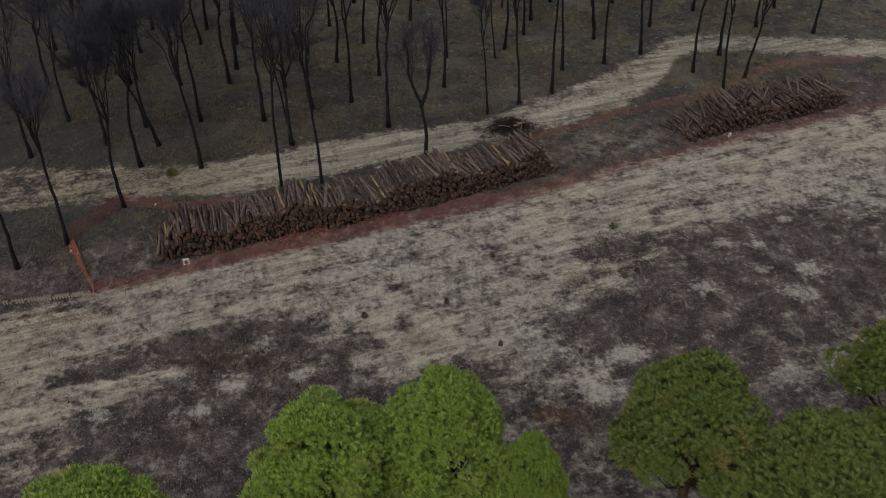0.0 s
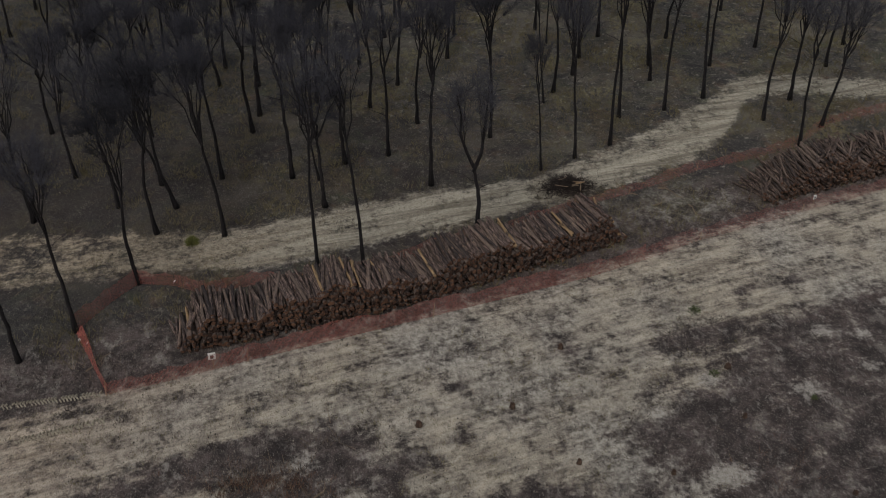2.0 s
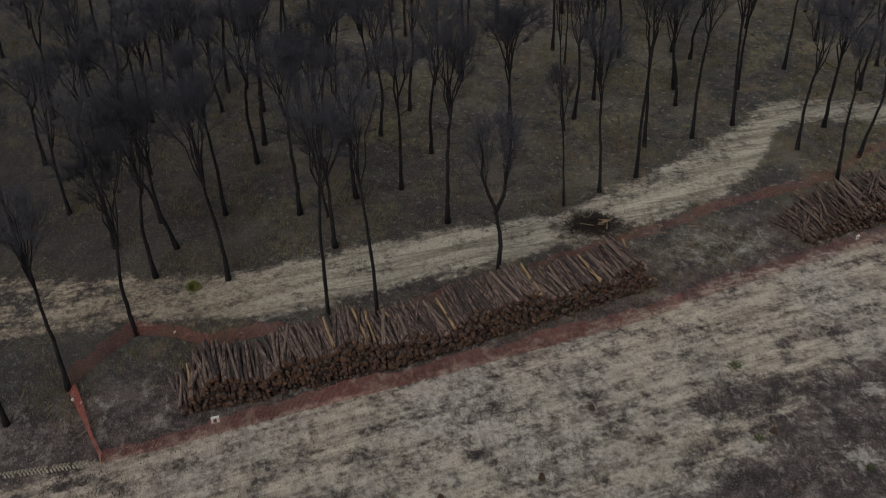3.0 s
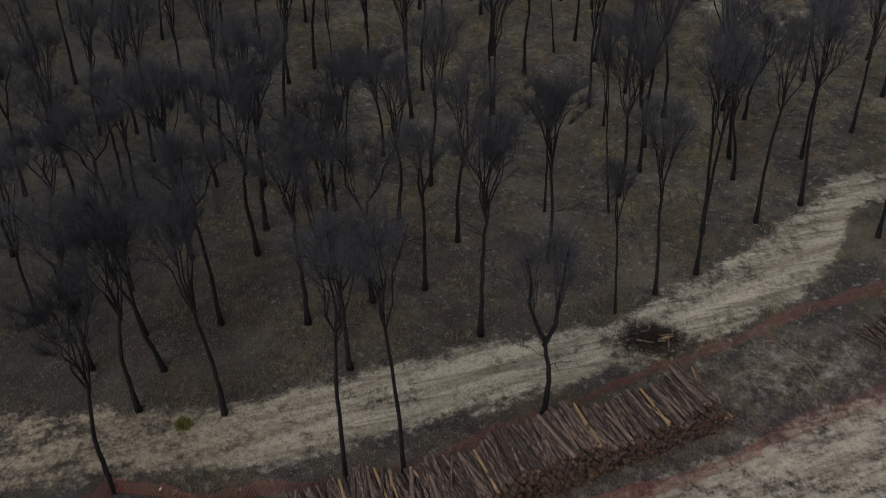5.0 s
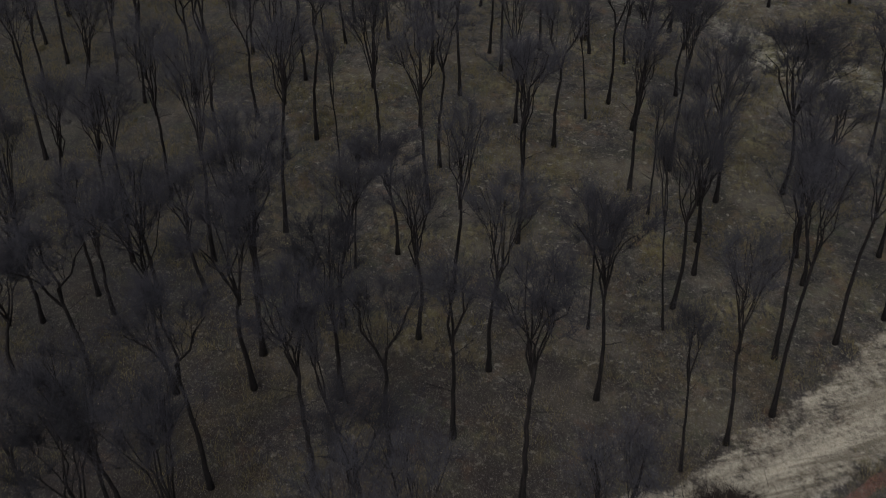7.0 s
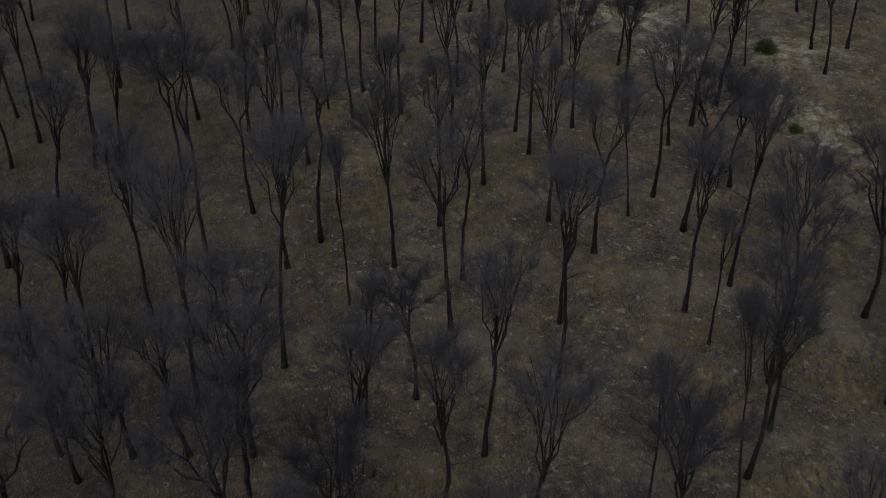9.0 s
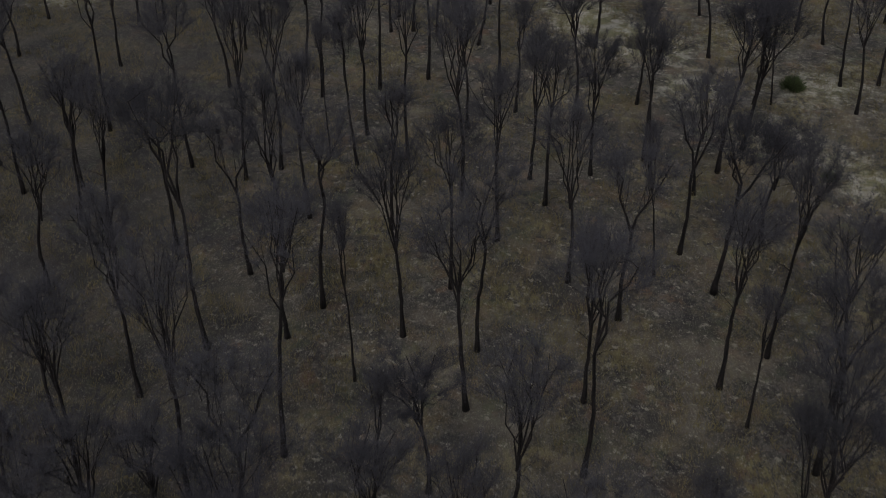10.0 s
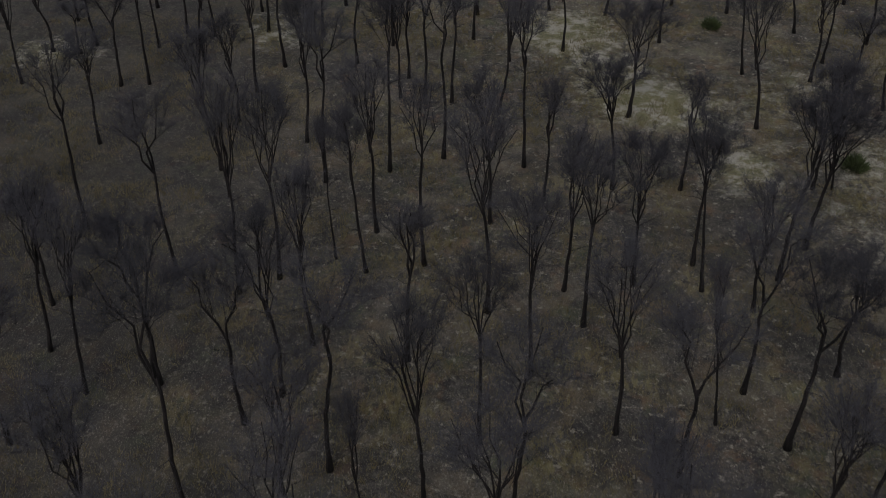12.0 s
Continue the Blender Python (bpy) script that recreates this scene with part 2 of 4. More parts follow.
STICK = plain_material("dead_sticks", (0.06, 0.045, 0.035), (0.30, 0.23, 0.16), 0.7, 0.9, True)
CINDER = plain_material("charred_heather", (0.012, 0.010, 0.010), (0.06, 0.045, 0.038), 0.6, 0.9, True)
NEEDLE_A = needle_material("bright_pine_needles", (0.320, 0.420, 0.085), (0.165, 0.255, 0.052), (0.35, 0.38, 0.10))
NEEDLE_B = needle_material("olive_pine_needles", (0.195, 0.240, 0.060), (0.110, 0.150, 0.040), (0.26, 0.225, 0.075))
PINE_BARK = bark_material("pine_bark", (0.040, 0.026, 0.020), (0.13, 0.085, 0.06))
SHRUB = plain_material("yellow_green_shrub_leaves", (0.10, 0.105, 0.032), (0.21, 0.21, 0.07), 2.0, 0.7, True)
SPROUT = plain_material("dull_olive_sprout_leaves", (0.045, 0.060, 0.026), (0.12, 0.135, 0.062), 2.0, 0.8, True)
SAND_RIDGE = plain_material("pale_packed_sand", (0.24, 0.212, 0.165), (0.38, 0.338, 0.265), 3.0, 0.95, True)
BUSH = plain_material("dark_green_bush_leaves", (0.020, 0.030, 0.012), (0.060, 0.078, 0.030), 2.0, 0.8, True)
BOARD = plain_material("white_painted_board", (0.62, 0.62, 0.60), (0.75, 0.75, 0.73), 3.0, 0.6)
INK = plain_material("dark_print", (0.03, 0.03, 0.03), (0.07, 0.06, 0.06), 3.0, 0.7)
STUMP_TOP = plain_material("weathered_stump_wood", (0.035, 0.020, 0.014), (0.10, 0.055, 0.036), 8.0, 0.8)


# ---- building tools ----
class Shape:
    """Collects vertices, faces and material slots for one mesh."""

    def __init__(self):
        self.v, self.f, self.s = [], [], []

    def face(self, pts, slot=0):
        n = len(self.v)
        self.v += [tuple(p) for p in pts]
        self.f.append(tuple(range(n, n + len(pts))))
        self.s.append(slot)

    def tube(self, path, radii, sides=6, slot=0, cap=None, wobble=0.0):
        path = [Vector(p) for p in path]
        n0 = len(self.v)
        for i, (p, r) in enumerate(zip(path, radii)):
            d = (path[min(i + 1, len(path) - 1)] - path[max(i - 1, 0)]).normalized()
            a = d.cross(Vector((0.31, 0.95, 0.05)) if abs(d.y) < 0.9 else Vector((1, 0, 0))).normalized()
            b = d.cross(a)
            for k in range(sides):
                w = 2 * math.pi * k / sides
                q = r * (1 + wobble * math.sin(5.1 * k + 2.3 * i))
                self.v.append(tuple(p + q * (math.cos(w) * a + math.sin(w) * b)))
        for i in range(len(path) - 1):
            for k in range(sides):
                j = (k + 1) % sides
                o = n0 + i * sides
                self.f.append((o + k, o + sides + k, o + sides + j, o + j))
                self.s.append(slot)
        if cap is not None:
            e = n0 + (len(path) - 1) * sides
            self.f += [tuple(range(n0, n0 + sides)), tuple(range(e + sides - 1, e - 1, -1))]
            self.s += [cap, cap]

    def twig(self, p, q, r):
        """A three-sided tapering twig from p to q."""
        p, q = Vector(p), Vector(q)
        d = (q - p).normalized()
        a = d.cross(Vector((0.3, 0.9, 0.2))).normalized()
        b = d.cross(a)
        n = len(self.v)
        for w in (0, 2.094, 4.189):
            self.v.append(tuple(p + r * (math.cos(w) * a + math.sin(w) * b)))
        self.v.append(tuple(q))
        self.f += [(n, n + 1, n + 3), (n + 1, n + 2, n + 3), (n + 2, n, n + 3)]
        self.s += [0, 0, 0]

    def sprig(self, p, q, r, side):
        """A very thin twig from p to q: two narrow faces folded along a spine."""
        n = len(self.v)
        up = (q - p).cross(side).normalized() * r * 0.6
        self.v += [tuple(p - side * r), tuple(p + up), tuple(p + side * r), tuple(q)]
        self.f += [(n, n + 1, n + 3), (n + 1, n + 2, n + 3)]
        self.s += [0, 0]

    def mesh(self, name, mats, smooth=False):
        m = bpy.data.meshes.new(name)
        m.from_pydata(self.v, [], self.f)
        for mat in mats:
            m.materials.append(mat)
        m.polygons.foreach_set("material_index", self.s)
        if smooth:
            m.polygons.foreach_set("use_smooth", [True] * len(self.f))
        m.update()
        return m


def part(name, shape, mats, parent, label="", smooth=False):
    data = shape.mesh(name, mats, smooth) if isinstance(shape, Shape) else shape
    ob = new(name, data)
    ob.parent = parent
    return tagged(ob, label)


def lattice_noise(x, y, scale, seed, octaves=4):
    """Smooth value noise, about -0.5 to 0.5, for arrays."""
    rng = np.random.RandomState(seed)
    table = rng.rand(128, 128)
    total, amp, norm = 0.0, 1.0, 0.0
    for o in range(octaves):
        u, v = x * scale * 2**o + 17.3 * o + 500, y * scale * 2**o + 9.1 * o + 500
        i, j = np.floor(u).astype(int), np.floor(v).astype(int)
        a, b = u - i, v - j
        a, b = a * a * (3 - 2 * a), b * b * (3 - 2 * b)
        g = lambda p, q: table[p % 128, q % 128]
        total = total + amp * ((g(i, j) * (1 - a) + g(i + 1, j) * a) * (1 - b) + (g(i, j + 1) * (1 - a) + g(i + 1, j + 1) * a) * b)
        norm, amp = norm + amp, amp * 0.5
    return total / norm - 0.5


# ---- the plan of the clearing ----
def edge_of_road(x):
    """y of the barrier line, where the sand road meets the log yard."""
    return np.interp(x, (-60, -25, -17, -8.2, 1.4, 9.8, 19, 27, 60), (22, 36, 39.3, 42.6, 46.2, 50.3, 54.2, 57.3, 70))


def track_low(x):
    return np.interp(x, (-70, -25, -16.5, -11, -6.2, -1.3, 4, 8, 11, 13.1, 14.4, 16, 18.7, 30, 70), (43.5, 46.6, 48.2, 48.7, 50.6, 52.4, 54.6, 56.6, 58.6, 60.7, 63, 66.1, 66.8, 65, 60))


def track_high(x):
    return np.interp(x, (-70, -25, -14.3, -9, -3.5, 2.3, 4.3, 9.1, 13.1, 15.5, 17.5, 20.8, 30, 70), (48.6, 51.2, 51.0, 53.0, 54.7, 56.1, 57.8, 61.2, 65.0, 67.9, 68.8, 68.5, 67.5, 63))


# sand (+) and charred heath (-): x, y, half length, half width, amount; all lie along the road
PATCHES = [
    (-14.2, 34.2, 2.8, 0.95, -1.9), (-10.6, 36.0, 2.6, 0.8, -1.5), (-7.8, 35.6, 2.4, 1.3, -1.5), (-9.6, 33.6, 2.0, 0.9, -1.2), (-7.2, 32.4, 2.4, 1.2, -1.4), (-4.2, 35.2, 1.6, 0.7, -0.7), (16.5, 44.4, 4.0, 1.2, -1.2),
    (-12.0, 31.4, 3.6, 1.2, -1.9), (-12.4, 33.3, 1.6, 0.4, 0.6), (-16.5, 31.6, 4.5, 0.9, 1.1), (-8.5, 29.0, 6.5, 1.8, -1.0), (-9.1, 32.7, 0.7, 0.4, 1.9), (-6.4, 33.5, 0.5, 0.4, 1.5), (-4.0, 34.2, 0.6, 0.4, 1.3),
    (1.0, 36.2, 4.5, 2.4, 0.5), (13.5, 40.2, 6.0, 2.6, -1.5), (19.0, 41.0, 5.0, 2.4, -1.3), (10.0, 37.2, 3.6, 1.9, -1.2), (12.5, 35.0, 4.0, 1.5, -1.1), (6.0, 37.2, 1.8, 1.0, -0.7), (8.1, 42.7, 2.6, 0.7, -1.1),
    (14.5, 33.2, 2.6, 0.7, 0.9), (0.0, 33.0, 2.4, 1.0, -0.9), (-12.0, 26.5, 8.0, 2.4, -0.7), (9.5, 31.0, 4.5, 1.6, -0.9), (-18.0, 35.3, 3.0, 0.5, 0.5),
    (8.1, 40.0, 0.7, 0.4, 1.6), (5.8, 38.0, 0.8, 0.4, 1.2), (7.7, 34.5, 1.3, 0.5, 1.2), (6.3, 32.2, 0.9, 0.7, 1.7), (16.1, 39.9, 1.5, 0.5, 1.3), (13.4, 42.6, 1.0, 0.4, 1.1), (3.4, 35.2, 1.5, 0.8, 0.5),
]
PATCHES += [
    (-20.5, 39.4, 2.4, 0.9, -1.4), (-22.5, 38.4, 4.0, 0.6, -0.9), (-18.8, 37.9, 2.0, 0.3, -0.6), (11.2, 46.0, 1.0, 0.4, -0.9), (13.75, 46.8, 1.0, 0.35, -1.0), (2.4, 42.0, 0.8, 0.6, -1.0), (-2.0, 42.2, 0.9, 0.4, -0.6), (-2.6, 39.5, 0.9, 0.4, -0.7), (0.4, 37.4, 0.7, 0.7, -0.6),
]

# bare pale spots in the charred heath: x, y, half width
BLOTS = ((-9.3, 32.8, 0.9), (-10.5, 31.2, 0.7), (-6.5, 33.3, 0.65), (-8.5, 35.4, 0.8), (-5.4, 32.4, 0.5), (-14.5, 30.9, 0.6), (-11.6, 33.4, 0.4), (13.7, 43.0, 0.7), (15.5, 42.6, 0.6), (12.0, 39.2, 0.8), (8.1, 39.9, 0.7),
         (5.9, 37.9, 0.6), (8.0, 34.5, 1.0), (17.4, 40.5, 0.9), (16.6, 38.6, 1.0), (17.5, 45.0, 0.6), (15.2, 40.6, 0.6), (6.3, 32.2, 0.9))


def ground_masks(x, y):
    v = (edge_of_road(x) - y) * 0.92
    sand = np.interp(v, (-1.2, 0.3, 6.0, 9.5, 15, 30), (-0.9, 0.85, 0.80, 0.50, 0.22, 0.0))
    c, s = math.cos(radians(21)), math.sin(radians(21))
    for px, py, a, b, w in PATCHES:
        u, t = (x - px) * c + (y - py) * s, -(x - px) * s + (y - py) * c
        sand = sand + w * np.exp(-((u / a) ** 2) - (t / b) ** 2)
    inside = np.minimum(y - track_low(x), track_high(x) - y)
    across = (y - track_low(x)) / (track_high(x) - track_low(x))
    rut = np.interp(across, (0.48, 0.62, 0.9, 1.0), (0, 1, 1, 0.6)) * np.interp(x, (-30, -4, 3, 14, 17), (0.12, 0.05, 0.26, 0.26, 0.15))
    sand = np.maximum(sand, np.interp(inside, (-1.4, 0.2), (-0.9, 0.88)) - rut - np.interp(x, (-24, -14), (0.5, 0)) * (y > edge_of_road(x) + 2))
    heath = np.interp(v, (-6.5, -2.5), (0.0, 0.8)) * np.interp(y - track_low(x), (-1, 1), (1, 0))
    pale = 0.22 * np.exp(-(((x - 16) / 10) ** 2) - ((y - 106) / 14) ** 2)
    for px, py, a, b, w in ((0.0, 123.5, 4.5, 5.0, 1.2), (2.6, 115.0, 3.2, 4.0, 1.1), (5.8, 111.5, 3.6, 3.0, 1.1), (8.0, 104.3, 2.4, 2.6, 0.95), (11.9, 99.7, 2.4, 2.2, 0.4), (15.2, 92.8, 1.6, 3.2, 0.95), (14.4, 114.5, 4, 4, 0.45),
                            (16.6, 104.4, 3.5, 3.0, 0.6), (19.2, 88.5, 2.4, 4.0, 0.65), (13.5, 95.8, 1.5, 2.0, 0.4), (-20, 125, 5, 4, 0.8), (-36.5, 122.5, 4, 3, 1.0)):
        pale = pale + w * np.exp(-(((x - px) / a) ** 2) - ((y - py) / b) ** 2)
    pale = pale + 0.65 * np.exp(-(((x - 9.5) / 4) ** 2) - ((y - 53.3) / 2.4) ** 2) + 0.18 * np.exp(-(((x - 16) / 12) ** 2) - ((y - 84) / 9) ** 2)
    sand = np.where((v > 0) & (v < 40), np.clip(sand, -0.14, 0.64), sand)
    return sand, heath, pale + 0.25 * lattice_noise(x, y, 0.12, 5, 3)


def build_ground():
    grow = np.cumsum(0.5 * 1.22 ** np.arange(1, 33))
    xs = np.concatenate([-42 - grow[::-1], np.arange(-42, 36.01, 0.3), 36 + grow])
    ys = np.concatenate([8 - grow[::-1], np.arange(8, 130.01, 0.32), 130 + grow])
    x, y = np.meshgrid(xs, ys)
    sand, heath, pale = ground_masks(x, y)
    rough = np.clip(1 - sand, 0.25, 1)
    near = np.interp(np.maximum(np.abs(x), np.abs(y - 69)), (60, 120), (1, 0))
    z = near * (0.10 * rough * lattice_noise(x, y, 0.9, 3, 3) + 0.20 * lattice_noise(x, y, 0.07, 4, 2)) - 0.02
    w, h = len(xs), len(ys)
    me = bpy.data.meshes.new("ground")
    i = np.arange(w * h).reshape(h, w)
    quads = np.stack([i[:-1, :-1], i[:-1, 1:], i[1:, 1:], i[1:, :-1]], -1).reshape(-1, 4)
    me.from_pydata(np.stack([x, y, z], -1).reshape(-1, 3).tolist(), [], quads.tolist())
    track = np.interp(np.minimum(y - track_low(x), track_high(x) - y), (-1, 0.3), (0, 1))
    blot = np.zeros_like(x)
    for px, py, size in BLOTS:
        blot = np.maximum(blot, np.exp(-(((x - px) / size) ** 2) - ((y - py) / (0.75 * size)) ** 2))
    # the last mask grows westward, plus one patch near the netting's corner
    for name, values in (("sand", sand), ("blot", blot), ("burn", np.interp(y, (44, 50, 62, 76), (0.25, 0.75, 0.65, 0.0)) * np.interp(x, (-2, 12), (1, 0.35))), ("heath", heath), ("pale", pale), ("track", track), ("west_tint", np.interp(x, (-26, -7), (0.95, 0.0)) + 0.9 * np.exp(-(((x + 19.5) / 3.5) ** 2) - ((y - 41.2) / 1.6) ** 2))):
        me.attributes.new(name, "FLOAT", "POINT").data.foreach_set("value", values.astype(np.float32).ravel())
    me.polygons.foreach_set("use_smooth", [True] * len(quads))
    me.materials.append(GROUND)
    ob = new("ground", me)
    tagged(ob, "burnt forest ground crossed by pale sandy tracks", "ground", kind="structure")


build_ground()
rng = random.Random(11)


# ---- the log piles ----
def log_mesh(radius, length, seed, mats, sides=9):
    r = random.Random(seed)
    s = Shape()
    bend = (r.uniform(-0.04, 0.04), r.uniform(-0.04, 0.04))
    path, radii = [], []
    for i in range(5):
        t = i / 4
        k = math.sin(math.pi * t)
        path.append((bend[0] * k, bend[1] * k, (t - 0.5) * length))
        radii.append(radius * (1.06 - 0.14 * t) * r.uniform(0.95, 1.05))
    s.tube(path, radii, sides, 0, 1, 0.05)
    return s.mesh("log", mats, False)


THIN_BARK = log_bark_material("weathered_log_bark", (0.020, 0.016, 0.015), (0.215, 0.155, 0.130), 0.5)
THIN_LOGS = [log_mesh(0.05 + 0.009 * (i % 5), 2.2 + 0.16 * (i % 5), 60 + i, (THIN_BARK, LOG_END)) for i in range(10)]
LOGS = [log_mesh((0.068, 0.078, 0.088, 0.095, 0.102, 0.118)[i % 6], 2.16 + 0.05 * (i % 4), i, (LOG_BARK, LOG_END)) for i in range(12)]
PALE_LOGS = [log_mesh(0.066 + 0.010 * i, 2.1, 40 + i, (PEELED, PEELED)) for i in range(3)]


# stretches where freshly barked logs lie on top: x, half width
BARKED = ((-9.0, 0.35), (-7.1, 0.45), (-5.9, 0.35), (0.35, 0.3), (2.7, 0.25), (4.6, 0.25), (5.6, 0.2))


def log_pile(label, line, height, messy, singles, seed, logs, thick, arch, skew):
    """Logs stacked square to a line; the topmost are parts of their own, the rest one joined part."""
    r = random.Random(seed)
    pts = [Vector((*p, 0)) for p in line]
    lengths = [(b - a).length for a, b in zip(pts, pts[1:])]
    total = sum(lengths)
    pile = new("log_pile")
    pile.location = pts[0]
    tagged(pile, label, "log pile")
    places = []
    step, rise = 0.184 * thick, 0.156 * thick
    layers = int(height * 1.25 / rise)
    for layer in range(layers):
        d = 0.5 * step * (layer % 2) + 0.05
        z = 0.085 + layer * rise
        while d < total:
            hump = height * (0.90 + 0.16 * math.sin(d * 0.83 + seed) + 0.10 * math.sin(d * 2.3 + 1.7 * seed))
            hump *= 1 - arch + arch * 1.35 * math.sin(math.pi * min(1, d / total)) ** 0.8
            top = min(hump, 0.12 + 1.15 * d, 0.12 + 1.4 * (total - d))
            if z < top:
                e, k = d, 0
                while k < len(lengths) - 1 and e > lengths[k]:
                    e, k = e - lengths[k], k + 1
                a = (pts[k + 1] - pts[k]).normalized()
                b = Vector((-a.y, a.x, 0))
                on_top = z + rise > top
                j = messy * (1.0 if on_top else 0.35)
                mid = pts[k] + a * e + b * (1.03 + r.uniform(-0.16, 0.16)) + a * r.uniform(-0.03, 0.03) + Vector((0, 0, z + r.uniform(-0.03, 0.03) + (0.03 if on_top else 0)))
                yaw = math.atan2(b.y, b.x) + r.gauss(skew * j, 0.05 + 0.28 * j)
                tilt = r.gauss(0, 0.03 + 0.05 * j) + (0.03 if on_top else 0)
                m = Matrix.Translation(mid) @ Matrix.Rotation(yaw, 4, "Z") @ Matrix.Rotation(math.pi / 2 - tilt, 4, "Y") @ Matrix.Rotation(r.uniform(0, 6.28), 4, "Z") @ Matrix.Diagonal((thick, thick, 1, 1))
                places.append((top - z + 0.04 * r.random(), m, on_top))
            d += step * r.uniform(0.88, 1.2)
    places.sort(key=lambda p: p[0])
    base = Matrix.Translation(-pts[0])
    joined = Shape()
    for n, (_, m, on_top) in enumerate(places):
        pale = on_top and r.random() < 0.012 + 0.52 * sum(math.exp(-((m.translation.x - c) / w) ** 2) for c, w in BARKED)
        data = r.choice(PALE_LOGS if pale else logs)
        if n < singles:
            ob = part("log", data, None, pile, "peeled yellow log" if pale else "")
            ob.matrix_basis = base @ m
        else:
            o = len(joined.v)
            joined.v += [tuple(base @ m @ v.co) for v in data.vertices]
            for p in data.polygons:
                joined.f.append(tuple(o + i for i in p.vertices))
                joined.s.append(p.material_index)
    rest = part("stacked_timber", joined, (logs[0].materials[0], LOG_END), pile, "rows of stacked logs showing their cut ends")
    rest["kind"] = "stuff"
    return pile


log_pile("long stack of charred pine logs beside the sandy road", [(-14.6, 41.8), (-5.6, 44.75), (2.3, 48.35), (6.1, 50.2)], 1.74, 0.35, 300, 2, LOGS, 0.82, 0.0, -0.1)
log_pile("untidy heap of thin charred logs beside the road", [(13.8, 53.5), (15.6, 54.2), (18.2, 55.3), (21.3, 56.5), (24.9, 58.2)], 1.45, 1.3, 290, 5, THIN_LOGS, 0.88, 0.55, -0.26)


# ---- the orange barrier netting ----
# brighter copy of the netting colour: strong light painted onto one stretch
LIT_NETTING = plain_material("lit_orange_netting", (0.28, 0.075, 0.06), (0.40, 0.115, 0.092), 0.8, 0.6, True)


def barrier(label, line, height, seed, stakes=(), slump=0.0, dense=1.0, mat=NETTING):
    r = random.Random(seed)
    fence = new("barrier_fence")
    fence.location = (*line[0], 0)
    tagged(fence, label, "barrier netting")
    o = Vector((*line[0], 0))
    high = height if isinstance(height, tuple) else (height,) * len(line)
    for (x0, y0), (x1, y1), height in zip(line, line[1:], high):
        a, b = Vector((x0, y0, 0)), Vector((x1, y1, 0))
        run, side = b - a, Vector((y0 - y1, x1 - x0, 0)).normalized()
        n = max(2, int(run.length / 0.05))
        ph = r.uniform(0, 6)
        s = Shape()

        def at(u, h):
            sag = 0.09 * math.sin(math.pi * u) + 0.06 * math.sin(11 * u + ph) + 0.05 * math.sin(23 * u + 2 * ph)
            lean = (slump + 0.11 * math.sin(4.2 * u * run.length / 5 + ph)) * h
            return a - o + run * u + side * lean + Vector((0, 0, 0.02 + h * (height - sag)))

        du = 0.0105 * dense / run.length / 2
        rows = max(4, int(18 * height))
        for i in range(n + 1):
            u = min(max(i / n, du), 1 - du)
            for k in range(3):
                h0, h1 = k / 3, (k + 1) / 3
                s.face((at(u - du, h0), at(u + du, h0), at(u + du, h1), at(u - du, h1)))
        for k in range(rows + 1):
            h = min(max(k / rows, 0.02), 0.98)
            m = max(2, n // 7)
            for i in range(m):
                s.face((at(i / m, h - 0.0058), at((i + 1) / m, h - 0.0058), at((i + 1) / m, h + 0.0058), at(i / m, h + 0.0058)))
        part("netting", s, (mat,), fence)
    height = high[0]
    for u in stakes:
        p = Vector((*line[u], 0)) - o
        s = Shape()
        s.tube([p + Vector((0.02, 0, -0.05)), p + Vector((0.05, 0.02, height * 0.6)), p + Vector((0.09, 0.04, height + 0.12))], [0.022, 0.02, 0.017], 6, 0, 0)
        part("stake", s, (STAKE,), fence, "thin wooden stake")
    return fence


NETLINE = [(-17.1, 39.2), (-14.6, 40.0), (-11.5, 41.25), (-8.2, 42.45), (-3.5, 44.2), (1.4, 46.1), (4.0, 47.1), (6.8, 48.45)]
barrier("orange-red plastic netting standing along the sandy road", NETLINE, (0.6, 0.8, 0.95, 1.0, 1.0, 1.0, 0.95), 1, (0, 2, 4, 6))
barrier("slumped orange-red netting in front of the log heap", [NETLINE[-1], (9.8, 50.1), (12.7, 51.3), (15.6, 52.6), (19.0, 54.0), (24.5, 56.3), (30.0, 58.6)], 0.38, 2, (1, 3), 0.5, 0.6)
barrier("orange-red netting strung from a burnt trunk to the road", [(-19.5, 43.2), (-17.1, 39.3)], 0.42, 3, (), 0.2, 2.2, LIT_NETTING)
barrier("orange-red netting strung between burnt trunks behind the logs", [(-19.5, 43.5), (-18.5, 45.5), (-17.6, 46.9), (-15.8, 46.7), (-14.2, 46.0), (-12.0, 46.7), (-8.9, 47.0), (-6.8, 47.6), (-1.4, 50.5), (3.5, 53.0)], (0.85, 0.8, 0.75, 0.7, 0.7, 0.7, 0.7, 0.7, 0.5), 4)
barrier("orange-red netting running beside the sandy track", [(3.5, 53.0), (6.9, 54.5), (11.0, 56.9), (15.0, 58.4), (17.4, 59.6), (20.0, 62.2), (24.2, 63.9), (28.0, 64.0)], 0.42, 5, (1, 2), 0.3, 0.75)


